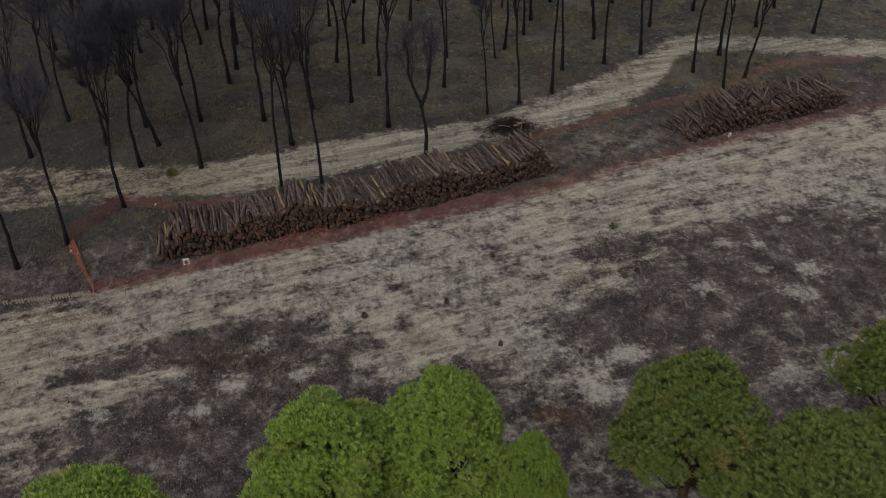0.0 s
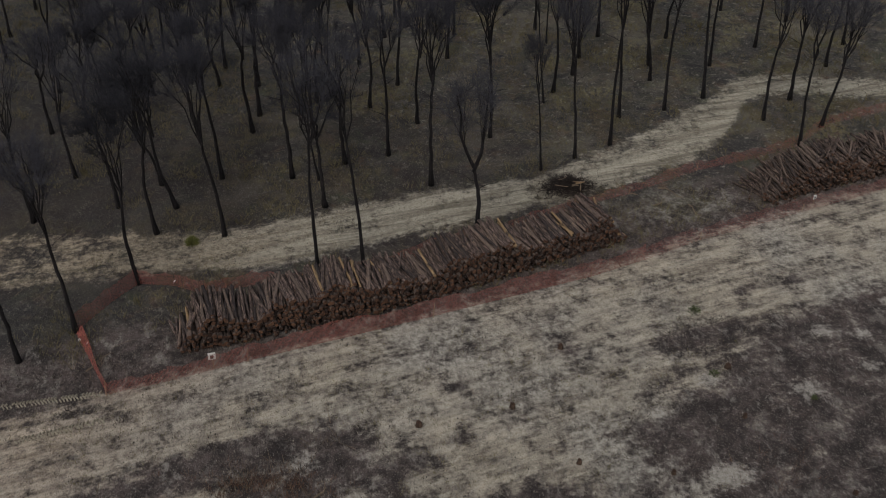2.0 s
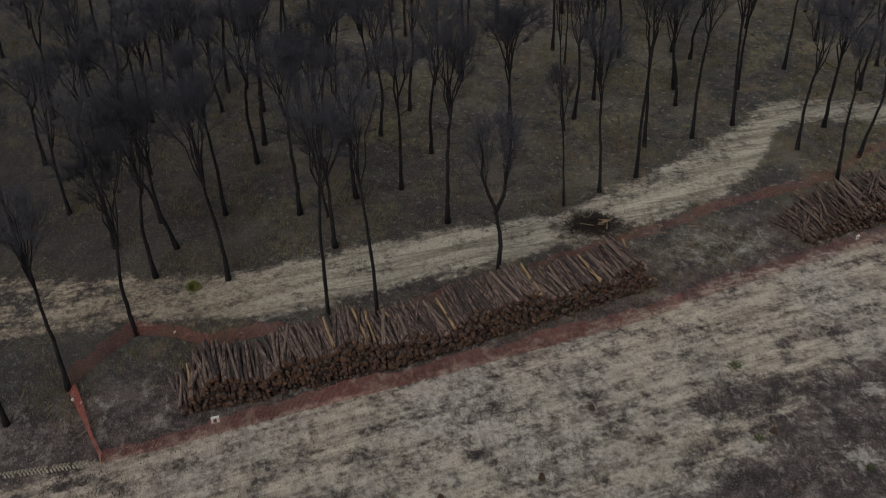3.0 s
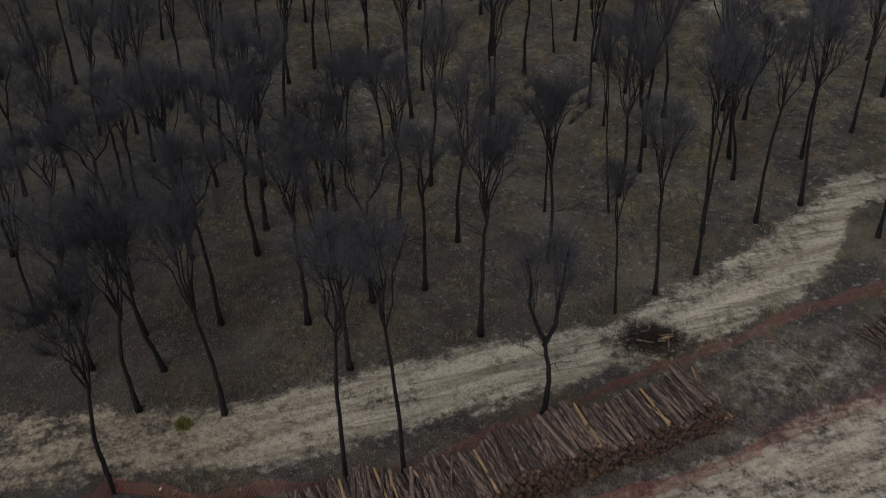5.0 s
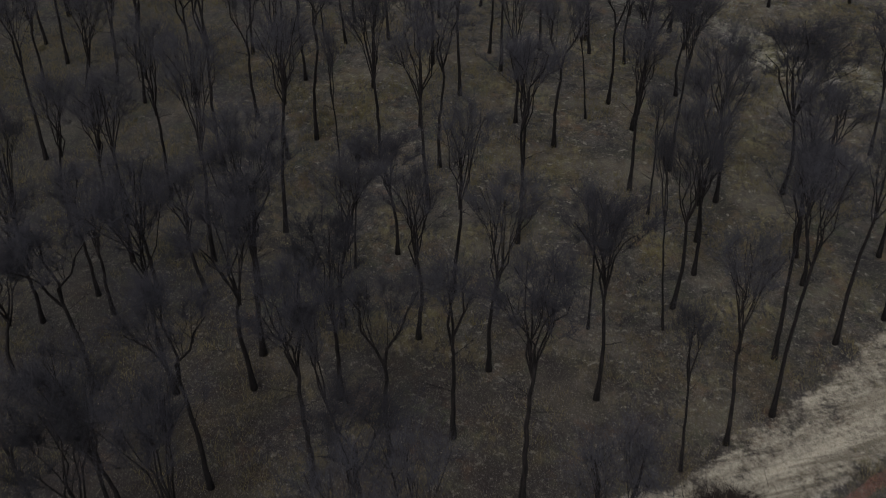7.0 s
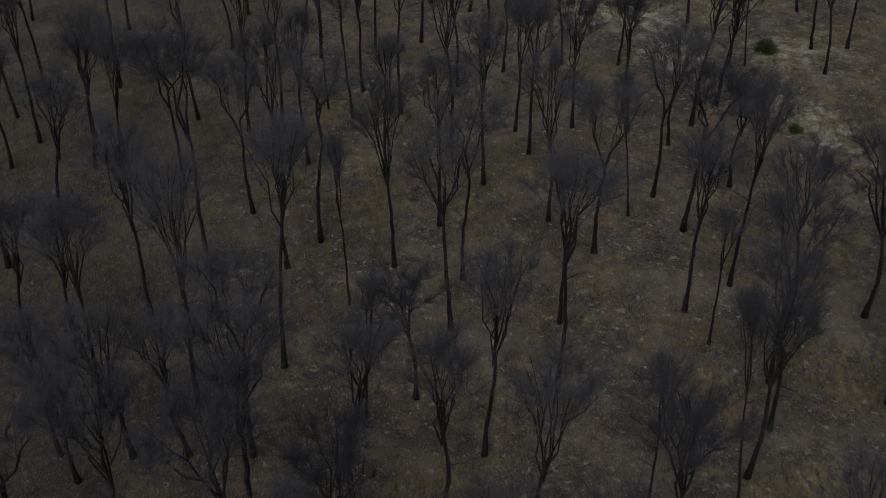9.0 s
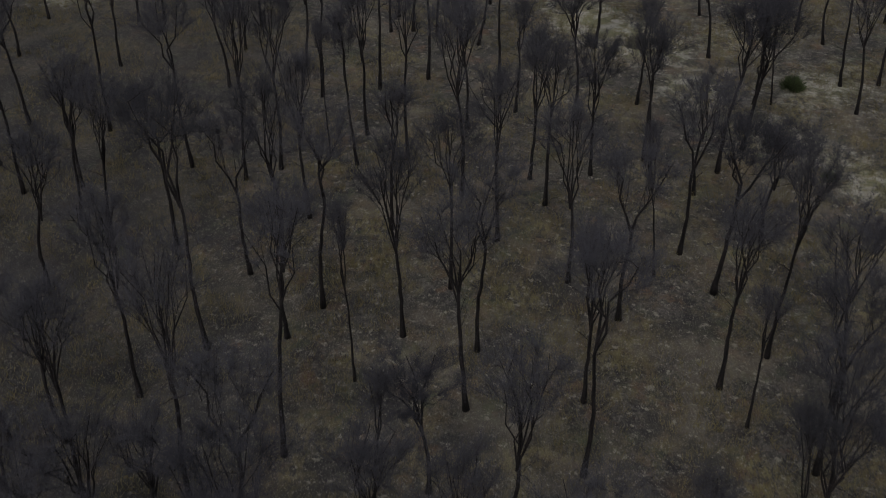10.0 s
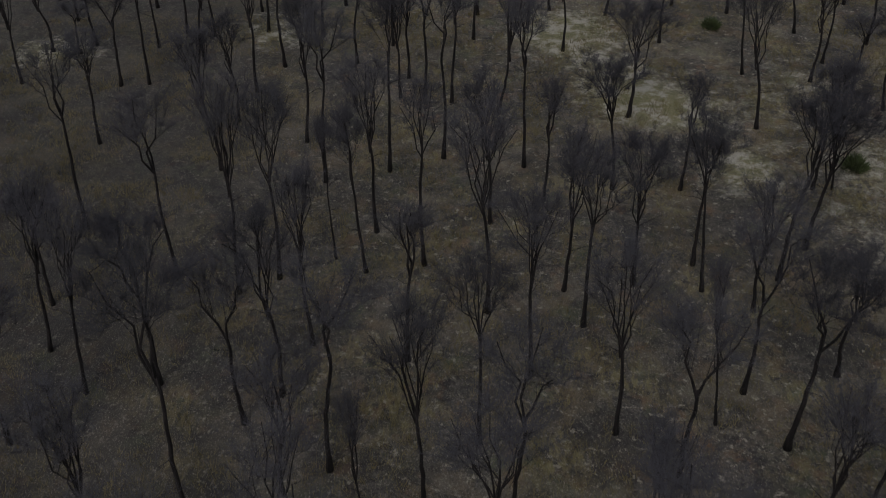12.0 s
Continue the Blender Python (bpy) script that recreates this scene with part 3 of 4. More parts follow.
# ---- the burnt pines ----
def burnt_pine(seed, style, fork, twigs, twig_mat):
    """A dead, charred pine with a bare trunk up to its fork and a crown of bare twigs."""
    r = random.Random(seed)
    tree = new("burnt_pine")
    trunk, crown = Shape(), Shape()
    wob = (r.uniform(-0.26, 0.26), r.uniform(-0.26, 0.26), r.uniform(1.5, 5.5))
    line, radii = [(0, 0, -0.15)], [0.16]
    for i in range(1, 11):
        t = i / 10
        line.append((wob[0] * math.sin(wob[2] * t) * t + r.uniform(-0.025, 0.025), wob[1] * math.sin(wob[2] * t + 1) * t + r.uniform(-0.025, 0.025), fork * t))
        radii.append((0.118 if i == 1 else 0.100) - 0.046 * t)
    trunk.tube(line, radii, 9, 0, 0, 0.06)
    wide, tall, lift = {"broom": (1.8, 1.35, 2.6), "fork": (1.9, 1.35, 2.6), "leader": (1.3, 1.4, 2.2), "wide": (2.6, 0.95, 2.5), "umbrella": (3.0, 1.1, 3.3), "lyre": (1.25, 1.2, 1.9)}[style]
    wide, tall = wide * r.uniform(0.9, 1.1), tall * r.uniform(0.9, 1.1)
    top = Vector(line[-1])
    heart = top + Vector((0, 0, lift))
    nodes = []

    def branch(shape, p, q, rad, sides, level):
        """A branch from p that bends up towards q."""
        p, q = Vector(p), Vector(q)
        span = (q - p).length
        # limbs rise steeply at first and spread further up
        out = Vector((q.x - p.x, q.y - p.y, 0.4 * (q.z - p.z) if level else -0.3 * (q.z - p.z)))
        n = (4, 3, 2)[level]
        path = []
        for i in range(n + 1):
            t = i / n
            o = p.lerp(q, t) - out * ((-0.16 if style == "lyre" and not level else 0.10) * math.sin(math.pi * t))
            if 0 < i < n:
                o += Vector((r.gauss(0, 0.032), r.gauss(0, 0.032), r.gauss(0, 0.03))) * span
            path.append(o)
        shape.tube(path, [rad * (1 - 0.70 * i / n) for i in range(n + 1)], sides)
        return path

    def on_shell(a, low, high, k):
        e = r.uniform(low, high)
        return heart + Vector((wide * math.cos(a) * math.cos(e), wide * math.sin(a) * math.cos(e), tall * math.sin(e))) * k

    limbs = []
    count = {"broom": r.randint(6, 8), "fork": r.randint(2, 3), "lyre": 2, "leader": 3, "wide": 7, "umbrella": 9}[style]
    turn = r.uniform(-0.3, 0.3)
    for i in range(count):
        a = turn + 6.283 * i / count + r.uniform(-0.35, 0.35) * (style not in ("fork", "lyre"))
        limb = Shape()
        start = top - Vector((0, 0, r.uniform(0.02, 0.4 if count < 4 else 0.9)))
        path = branch(limb, start, on_shell(a, 0.5 if style == "fork" else 0.35, 1.15, 0.8) if i or style == "fork" else on_shell(a, 0.75, 1.05, 0.8) if style == "lyre" else heart + Vector((r.gauss(0, 0.2), r.gauss(0, 0.2), 0.8 * tall)), 0.075 if style == "lyre" else 0.058 if count < 4 else 0.05 if style in ("wide", "umbrella") else 0.037, 6, 0)
        kids = 6 if style == "umbrella" else max(3, 22 // count)
        for j in range(kids):
            o = path[1].lerp(path[2], r.random()) if r.random() < 0.5 else path[2].lerp(path[4], r.random())
            sub = branch(limb, o, on_shell(a + r.uniform(-1.3, 1.3), -0.12, 1.45, r.uniform(0.65, 0.95)), 0.013, 4, 1)
            for g in range(6):
                o2 = sub[1].lerp(sub[3], r.random())
                d = (o2 - top).normalized()
                tip = o2 + (d + Vector((r.gauss(0, 0.8), r.gauss(0, 0.8), r.gauss(0.1, 0.45)))) * r.uniform(0.3, 0.65)
                thin = branch(limb, o2, tip, 0.0065, 3, 2)
                nodes += [(thin[k], thin[k + 1]) for k in range(2)]
            nodes += [(sub[2], sub[3])]
        limbs.append(limb)
    # bare side branches under the fork
    sides = []
    for i in range(r.randint(1, 3) + (3 if style == "leader" else 0)):
        z = r.uniform(0.55, 0.95)
        o = Vector(line[int(z * 10)])
        a = r.uniform(0, 6.28)
        limb = Shape()
        end = o + Vector((math.cos(a), math.sin(a), r.uniform(0.25, 0.7))) * r.uniform(0.5, 1.1)
        path = branch(limb, o, end, 0.02, 4, 1)
        for g in range(4):
            o2 = path[1].lerp(path[3], r.random())
            limb.twig(o2, o2 + Vector((math.cos(a) + r.gauss(0, 0.6), math.sin(a) + r.gauss(0, 0.6), r.uniform(0.1, 0.7))) * r.uniform(0.2, 0.5), 0.008)
        sides.append(limb)
    for i in range(twigs):
        a, b = r.choice(nodes)
        o = a.lerp(b, r.random())
        d = (o - top).normalized() * r.uniform(0.3, 1.0) + Vector((r.gauss(0, 0.75), r.gauss(0, 0.75), r.gauss(0.3, 0.5)))
        d.normalize()
        side = d.cross(Vector((r.gauss(0, 1), r.gauss(0, 1), r.gauss(0, 1)))).normalized()
        crown.sprig(o, o + d * r.uniform(0.22, 0.75), r.uniform(0.0032, 0.0060), side)
    part("trunk", trunk, (BARK,), tree, smooth=True)
    for limb in limbs:
        part("limb", limb, (BARK,), tree)
    for limb in sides:
        part("side_branch", limb, (BARK,), tree)
    part("crown", crown, (twig_mat,), tree, "dense bare scorched twigs")
    return tree


# style, height of the fork, blackened or grey twigs
KINDS = [
    ("broom", 4.3, TWIG), ("broom", 5.2, TWIG), ("broom", 6.2, TWIG), ("broom", 4.5, TWIG), ("broom", 5.0, TWIG), ("broom", 5.8, TWIG),
    ("fork", 4.2, TWIG), ("fork", 5.2, TWIG), ("fork", 6.2, TWIG), ("leader", 5.0, TWIG), ("leader", 6.2, TWIG), ("wide", 5.6, BLACK_TWIG),
    ("broom", 4.4, BLACK_TWIG), ("broom", 5.3, BLACK_TWIG), ("broom", 6.4, BLACK_TWIG), ("fork", 5.6, BLACK_TWIG),
    ("lyre", 3.0, TWIG), ("broom", 8.4, TWIG), ("fork", 10.0, TWIG), ("umbrella", 5.1, BLACK_TWIG),
]
STYLES = [style for style, fork, mat in KINDS]
TREES = [burnt_pine(100 + i, style, fork, {"leader": 3000, "lyre": 2500, "wide": 8000, "umbrella": 12000}.get(style, 6000 if mat is BLACK_TWIG else 2900 if fork > 7 else 4300), mat) for i, (style, fork, mat) in enumerate(KINDS)]
FAR_TREES = [burnt_pine(200 + i, style, 5.0, 1500, TWIG) for i, style in enumerate(("broom", "fork", "broom", "leader"))]
WORDS = {"broom": "charred pine trunk with a broom of bare twigs", "fork": "charred pine forked in two under bare twigs",
         "lyre": "charred pine forked into two steep upright limbs", "leader": "slender charred pine with thin bare side branches", "wide": "charred pine with a wide umbrella of bare limbs", "umbrella": "large charred pine with a flat dark umbrella crown"}
for ob, st in zip(TREES, STYLES):
    tagged(ob, WORDS[st], "burnt tree", "burnt pine stand")
for ob, st in zip(FAR_TREES, ("broom", "fork", "broom", "leader")):
    tagged(ob, WORDS[st], "burnt tree", "burnt pine stand")

# each tree: x, y, height of the fork, lean to the east in hundredths, and its habit where that stands out
STAND_A = [
    (-21.5, 41.4, 4.8, -3), (-19.6, 43.4, 5.6, 0), (-8.9, 46.8, 8.1, 1), (-17.6, 47.0, 5.5, -4),
    (-6.8, 47.3, 8.2, -4), (-1.4, 50.3, 4.3, 2, "lyre"), (-14.2, 51.0, 6.0, -5), (-17.7, 51.2, 5.4, -2),
    (-17.2, 53.6, 5.1, -17), (-9.3, 53.6, 4.1, -9), (-20.3, 53.7, 4.8, -6), (-3.7, 55.7, 6.5, 3),
    (-18.5, 55.9, 3.6, -14), (-9.9, 56.3, 5.2, -12, "thin"), (-15.3, 56.6, 5.5, -3), (-11.4, 56.6, 5.9, 0),
    (2.4, 57.1, 4.6, -6, "thin"), (-8.6, 58.1, 4.9, -3, "fork"), (4.4, 58.4, 5.7, -4), (-6.2, 59.0, 5.1, 1),
    (17.4, 59.4, 5.7, -3), (6.6, 59.9, 8.2, 1), (-0.3, 61.0, 5.8, 2, "wide"),
]
STAND_B = [
    (-10.7, 61.2, 4.7, 0), (-17.6, 61.7, 6.1, -7), (19.4, 61.9, 4.6, 14), (-24.1, 61.9, 4.1, 4),
    (-14.4, 61.9, 5.7, -2), (-21.0, 62.0, 4.6, -6), (-26.5, 62.1, 3.6, -2), (16.2, 62.8, 5.4, 1),
    (-4.6, 62.8, 5.0, 2), (7.6, 63.3, 6.1, -4), (-14.3, 64.0, 6.5, 1, "black"), (10.5, 64.2, 7.0, 0),
    (-7.6, 64.9, 4.9, 4), (3.2, 65.3, 5.6, -9, "thin"), (18.5, 65.4, 4.8, -1), (-0.1, 65.4, 4.4, -1, "thin"),
    (13.2, 65.8, 6.4, -2), (-11.0, 65.8, 4.9, 7), (-24.6, 66.5, 3.9, -1), (3.9, 66.8, 5.3, 5),
    (-21.5, 67.0, 3.6, -4), (-27.7, 67.6, 4.8, 3), (-6.0, 68.1, 5.7, 6),
]
STAND_C = [
    (-15.0, 68.2, 5.6, 3, "fork"), (-19.7, 68.2, 4.1, -3), (-17.5, 68.2, 3.7, -11), (-22.6, 68.4, 3.9, -2),
    (10.3, 68.4, 4.1, -9), (5.4, 69.3, 4.7, -3), (-10.7, 70.2, 4.1, 7, "thin"), (14.6, 70.5, 5.7, 0),
    (10.6, 70.6, 5.8, -12), (-26.5, 70.6, 4.2, 1), (-17.6, 70.9, 6.7, 3), (-21.6, 71.0, 6.0, 2),
    (-8.7, 71.3, 4.0, -1, "wide"), (-2.8, 72.0, 6.8, 3), (6.1, 72.0, 5.5, -2, "fork"), (-14.4, 73.3, 8.1, 7),
    (18.3, 73.4, 5.7, 2), (-23.3, 74.2, 4.3, 2), (-25.5, 74.2, 4.6, 6), (4.1, 74.5, 3.9, 1, "thin"),
    (12.5, 75.0, 3.6, 7), (7.8, 75.5, 5.6, -4), (-7.2, 75.7, 6.2, -4),
]
STAND_D = [
    (-2.3, 76.1, 4.7, 1), (11.5, 76.2, 5.1, -2, "umbrella"), (-20.9, 76.8, 5.6, 0), (3.5, 76.8, 5.4, 0),
    (-11.9, 77.6, 5.1, -1, "thin"), (6.0, 78.7, 6.2, 0), (-6.6, 79.4, 6.2, 2), (-18.6, 79.8, 7.9, -2),
    (17.4, 80.0, 4.6, 0), (-15.1, 80.5, 4.2, 0), (-9.9, 80.5, 5.2, -2), (-28.8, 80.8, 6.0, 0),
    (-0.1, 81.4, 5.2, 1, "fork"), (-13.7, 82.7, 6.3, 6, "fork"), (4.7, 83.3, 5.2, 2, "blackfork"), (-7.7, 84.0, 5.6, -1),
    (-2.1, 84.3, 5.1, 1), (-27.1, 84.5, 4.6, 8), (2.1, 84.7, 4.7, -10, "thin"), (-17.5, 85.4, 5.0, -3, "fork"),
    (3.7, 86.5, 5.3, 2), (-16.1, 87.0, 5.1, 2), (-24.7, 87.4, 5.5, 9),
]
STAND_E = [
    (8.0, 87.4, 3.6, -4), (-21.6, 87.9, 5.1, 3), (-5.3, 87.9, 5.8, -2), (-10.7, 89.1, 4.7, 5),
    (-27.1, 90.2, 5.5, 14), (-31.8, 90.2, 4.3, 5), (-15.1, 90.3, 5.1, -1), (-2.6, 91.1, 5.6, 4),
    (5.5, 91.9, 3.9, -5), (-7.0, 92.3, 6.6, 0), (-31.1, 93.1, 6.1, 3), (3.4, 93.5, 4.6, -12),
    (-28.0, 93.6, 3.7, 2), (-3.2, 93.8, 4.8, 5), (0.2, 94.1, 4.3, -3), (-19.0, 94.2, 6.6, 5),
    (7.3, 94.2, 6.1, 6, "black"), (-17.2, 95.3, 6.3, 6), (3.4, 95.6, 4.8, 1), (-22.3, 95.7, 6.1, -4),
    (-12.9, 95.7, 4.7, -4), (-10.0, 96.2, 7.0, 0), (9.3, 96.7, 4.7, 7, "black"),
]
STAND_F = [
    (-14.5, 96.9, 4.7, -2, "thin"), (-12.5, 99.2, 5.5, -2), (-6.5, 99.7, 5.0, -3), (-28.1, 100.1, 7.2, 2),
    (17.2, 100.7, 5.1, -9), (-33.3, 101.0, 5.2, -1), (-3.5, 101.7, 4.1, 5), (11.3, 102.1, 4.3, 1),
    (12.4, 102.1, 4.6, -13, "thin"), (4.1, 102.4, 3.9, 5), (0.4, 102.7, 4.8, -4, "wide"), (-15.6, 104.2, 6.4, 5),
    (17.4, 104.4, 4.6, -5), (19.9, 104.5, 4.6, -5), (-12.0, 105.2, 6.8, 4), (-4.3, 105.3, 6.6, -1),
    (-21.8, 105.8, 4.8, -4), (-8.9, 106.5, 6.5, 3), (-17.1, 108.7, 5.3, 8), (10.0, 109.0, 4.8, -10),
    (-29.7, 109.1, 4.1, 2), (18.3, 110.9, 4.3, -12), (2.6, 111.0, 3.9, 7, "black"),
]
STAND_G = [
    (-21.6, 111.5, 3.9, 1), (-5.4, 111.8, 4.6, 17), (17.1, 113.2, 2.7, -1, "fork"), (-8.3, 113.4, 6.1, 5),
    (-10.0, 114.2, 5.8, 4), (-11.6, 114.2, 4.0, -1), (15.0, 114.9, 4.1, 4), (-21.0, 115.3, 5.3, 2),
    (10.9, 116.2, 5.2, -13), (-30.3, 116.8, 4.3, 13), (-28.4, 116.9, 4.6, 9), (-11.1, 116.9, 4.3, 1),
    (-37.2, 117.6, 4.3, 4), (16.6, 117.6, 3.9, 3), (-19.6, 119.1, 4.8, -2), (-14.7, 119.3, 4.6, 4),
    (6.4, 121.5, 4.6, 0), (-34.5, 122.0, 1.9, 3, "fork"), (-36.5, 122.5, 3.6, 0), (16.1, 122.5, 3.9, -14),
    (-29.0, 122.7, 4.4, -2), (-33.6, 123.3, 3.9, -3), (-25.3, 124.3, 4.3, 2),
]
STAND_H = [
    (-27.4, 124.9, 4.6, 4),
]
# habit: kinds to choose from and breadth of the crown
HABITS = {"wide": ((11,), 0.95), "umbrella": ((19,), 1.12), "lyre": ((16,), 1.4), "fork": ((6, 7, 8), 1.05), "thin": ((9, 10), 0.62), "black": ((12, 13, 14), 1.15), "blackfork": ((15,), 1.1)}
GREY, BLACK = (0, 1, 2, 3, 4, 5, 0, 1, 2, 3, 4, 5, 6, 7, 8, 9, 10, 17, 18), (12, 13, 14, 15, 13, 14)


def plant(high, x, y, fork, lean, r, broad=1.0, spin=None):
    s = fork / high
    m = Matrix.Translation((x, y, 0)) @ Matrix.Rotation(math.atan(lean), 4, "Y") @ Matrix.Rotation(r.gauss(0, 0.03), 4, "X")
    return m @ Matrix.Rotation(r.uniform(0, 6.28) if spin is None else spin, 4, "Z") @ Matrix.Diagonal((broad * r.uniform(0.9, 1.12), broad * r.uniform(0.9, 1.12), s, 1))


used = {}
grown = []
r = random.Random(77)
for x, y, fork, lean, *habit in STAND_A + STAND_B + STAND_C + STAND_D + STAND_E + STAND_F + STAND_G + STAND_H:
    if habit:
        kinds, broad = HABITS[habit[0]]
        spin = None if habit[0] in ("thin", "black") else 0.1
        k = min(kinds, key=lambda i: abs(KINDS[i][1] - fork))
    else:
        broad, spin = 1.0, None
        black = fork < 7.5 and r.random() < (0.75 if y < 62 and x < -6 or y < 66 and x < -18 else 0.45 if y < 66 and x < 2 else 0.07)
        near = sorted(set(BLACK if black else GREY), key=lambda i: abs(KINDS[i][1] - fork))[: 3 if black else 6]
        k = near[0] if fork > 8 else r.choice(near)
    m = plant(KINDS[k][1], x, y, fork, lean / 100, r, broad * (1.1 if 12 <= k < 16 else 1.0), spin)
    grown.append((x, y))
    if k in used:
        copy_thing(TREES[k], m)
    else:
        used[k] = m
# the wood goes on beside and behind
far_used = {}
for i in range(1500):
    x, y = r.uniform(-55, 48), r.uniform(52, 150)
    if -20 - (y - 45) * 0.25 < x < 21 and y < 119:
        continue
    if y < track_high(x) + 0.5 or any((x - a) ** 2 + (y - b) ** 2 < 3.6**2 for a, b in grown):
        continue
    grown.append((x, y))
    k = r.randrange(4)
    m = plant(5.0, x, y, r.uniform(4.2, 6.2), r.gauss(0, 0.03), r)
    if k in far_used:
        copy_thing(FAR_TREES[k], m)
    else:
        far_used[k] = m
for k, ob in enumerate(TREES):
    if k in used:
        ob.matrix_basis = used[k]
for k, ob in enumerate(FAR_TREES):
    ob.matrix_basis = far_used[k]


# ---- the green pines at the near edge ----
def green_pine(seed, needles, width, label):
    r = random.Random(seed)
    tree = new("stone_pine")
    tagged(tree, label, "pine tree", "green pines")
    trunk, crown = Shape(), Shape()
    limbs = [Shape() for k in range(8)]
    fork = 5.0
    trunk.tube([(0, 0, -0.15), (0.04, 0, 1.4), (0.1, 0.06, 3.2), (0.05, 0.1, fork)], [0.24, 0.19, 0.17, 0.15], 10, 0, 0, 0.06)
    lobes = []
    for i in range(40):
        a, q = 2.39996 * i + r.uniform(-0.2, 0.2), math.sqrt((i + 0.5) / 40)
        rad = width / 2 * q * r.uniform(0.78, 1.10)
        z = 8.65 - 2.2 * q**2.2 + r.uniform(-0.7, 0.45)
        lobes.append((Vector((rad * math.cos(a), rad * math.sin(a), z)), r.uniform(0.34, 0.80)))
    for i in range(16):
        a = r.uniform(0, 6.28)
        rad = width / 2 * r.uniform(0.65, 0.95)
        lobes.append((Vector((rad * math.cos(a), rad * math.sin(a), r.uniform(5.9, 6.9))), r.uniform(0.4, 0.65)))
    for i, (c, rad) in enumerate(lobes):
        o = Vector((0.05, 0.1, fork - r.uniform(0, 0.6)))
        mid = o.lerp(c, 0.5) + Vector((0, 0, -0.35))
        limbs[int((math.atan2(c.y, c.x) + 3.1415) / 0.7854) % 8].tube([o, mid, c], [0.06, 0.038, 0.015], 5)
        for k in range(int(340 * rad) + 20):
            d = Vector((r.gauss(0, 1), r.gauss(0, 1), r.gauss(0.55, 0.9))).normalized()
            p = c + Vector((d.x * rad, d.y * rad, d.z * rad * 0.75)) * r.uniform(0.78, 1.05)
            grow = (d + Vector((0, 0, 0.9))).normalized()
            side = grow.cross(Vector((r.gauss(0, 1), r.gauss(0, 1), r.gauss(0, 1)))).normalized()
            front = grow.cross(side)
            size = r.uniform(0.08, 0.19)
            n = 6
            for j in range(n):
                w = 6.283 * j / n + r.uniform(-0.3, 0.3)
                out = math.cos(w) * side + math.sin(w) * front
                e = p + (grow * r.uniform(0.5, 1.0) + out * r.uniform(0.5, 0.9)) * size
                t = (grow.cross(out)).normalized() * size * 0.15
                nn = len(crown.v)
                crown.v += [tuple(p - t * 0.4), tuple(p.lerp(e, 0.55) + t), tuple(e), tuple(p.lerp(e, 0.55) - t)]
                crown.f.append((nn, nn + 1, nn + 2, nn + 3))
                crown.s.append(0)
    part("trunk", trunk, (PINE_BARK,), tree, smooth=True)
    for limb in limbs:
        part("limb", limb, (PINE_BARK,), tree)
    part("crown", crown, (needles,), tree, "dense clumps of green needles")
    return tree


PINE_A = green_pine(1, NEEDLE_A, 4.0, "bright green stone pine with a rounded crown")
PINE_B = green_pine(2, NEEDLE_B, 4.4, "olive green stone pine with a rounded crown")
PINE_A.matrix_basis = pose(-3.8, 21.5, 0, 0, 0, 20)
copy_thing(PINE_A, pose(-0.3, 22.1, 0.0, 0, 0, 140) @ Matrix.Diagonal((0.95, 0.95, 1.03, 1)))
copy_thing(PINE_A, pose(2.3, 20.9, 0, 0, 0, 250) @ Matrix.Diagonal((0.5, 0.5, 0.93, 1)))
copy_thing(PINE_A, pose(-10.2, 19.0, 0, 0, 0, 80) @ Matrix.Diagonal((1.05, 1.05, 0.95, 1)))
PINE_B.matrix_basis = pose(7.3, 22.5, 0, 0, 0, 0) @ Matrix.Diagonal((1, 1, 1.05, 1))
copy_thing(PINE_B, pose(10.6, 20.2, 0, 0, 0, 100) @ Matrix.Diagonal((1.1, 1.1, 0.97, 1)))
copy_thing(PINE_B, pose(15.2, 24.6, 0, 0, 0, 200))


# ---- small things ----
def sign_board(label, x, y, turn, w, h):
    sign = new("warning_sign")
    sign.matrix_basis = pose(x, y, 0, 0, 0, turn)
    tagged(sign, label, "sign")
    post, board, ink = Shape(), Shape(), Shape()
    post.tube([(0, 0.03, -0.05), (0, 0.03, 0.75)], [0.018, 0.018], 6, 0, 0)
    c = [(-w / 2, -0.012), (w / 2, -0.012), (w / 2, 0.012), (-w / 2, 0.012)]
    lo, hi = 0.42, 0.42 + h
    board.face([(a, b, lo) for a, b in c][::-1])
    board.face([(a, b, hi) for a, b in c])
    for i in range(4):
        (a, b), (d, e) = c[i], c[(i + 1) % 4]
        board.face([(a, b, lo), (d, e, lo), (d, e, hi), (a, b, hi)])
    ink.face([(a * w, -0.017, lo + u * h) for a, u in ((-0.22, 0.12), (0.18, 0.12), (0.18, 0.67), (-0.22, 0.67))])
    part("post", post, (STAKE,), sign)
    panel = part("board", board, (BOARD,), sign, "white painted board")
    part("print", ink, (INK,), panel, "dark printed block")
    return sign


sign_board("small white warning sign with a dark print at the netting", -12.9, 40.9, 18, 0.32, 0.36)
sign_board("small white sign on a post beside the log heap", 16.4, 53.2, 25, 0.19, 0.24)


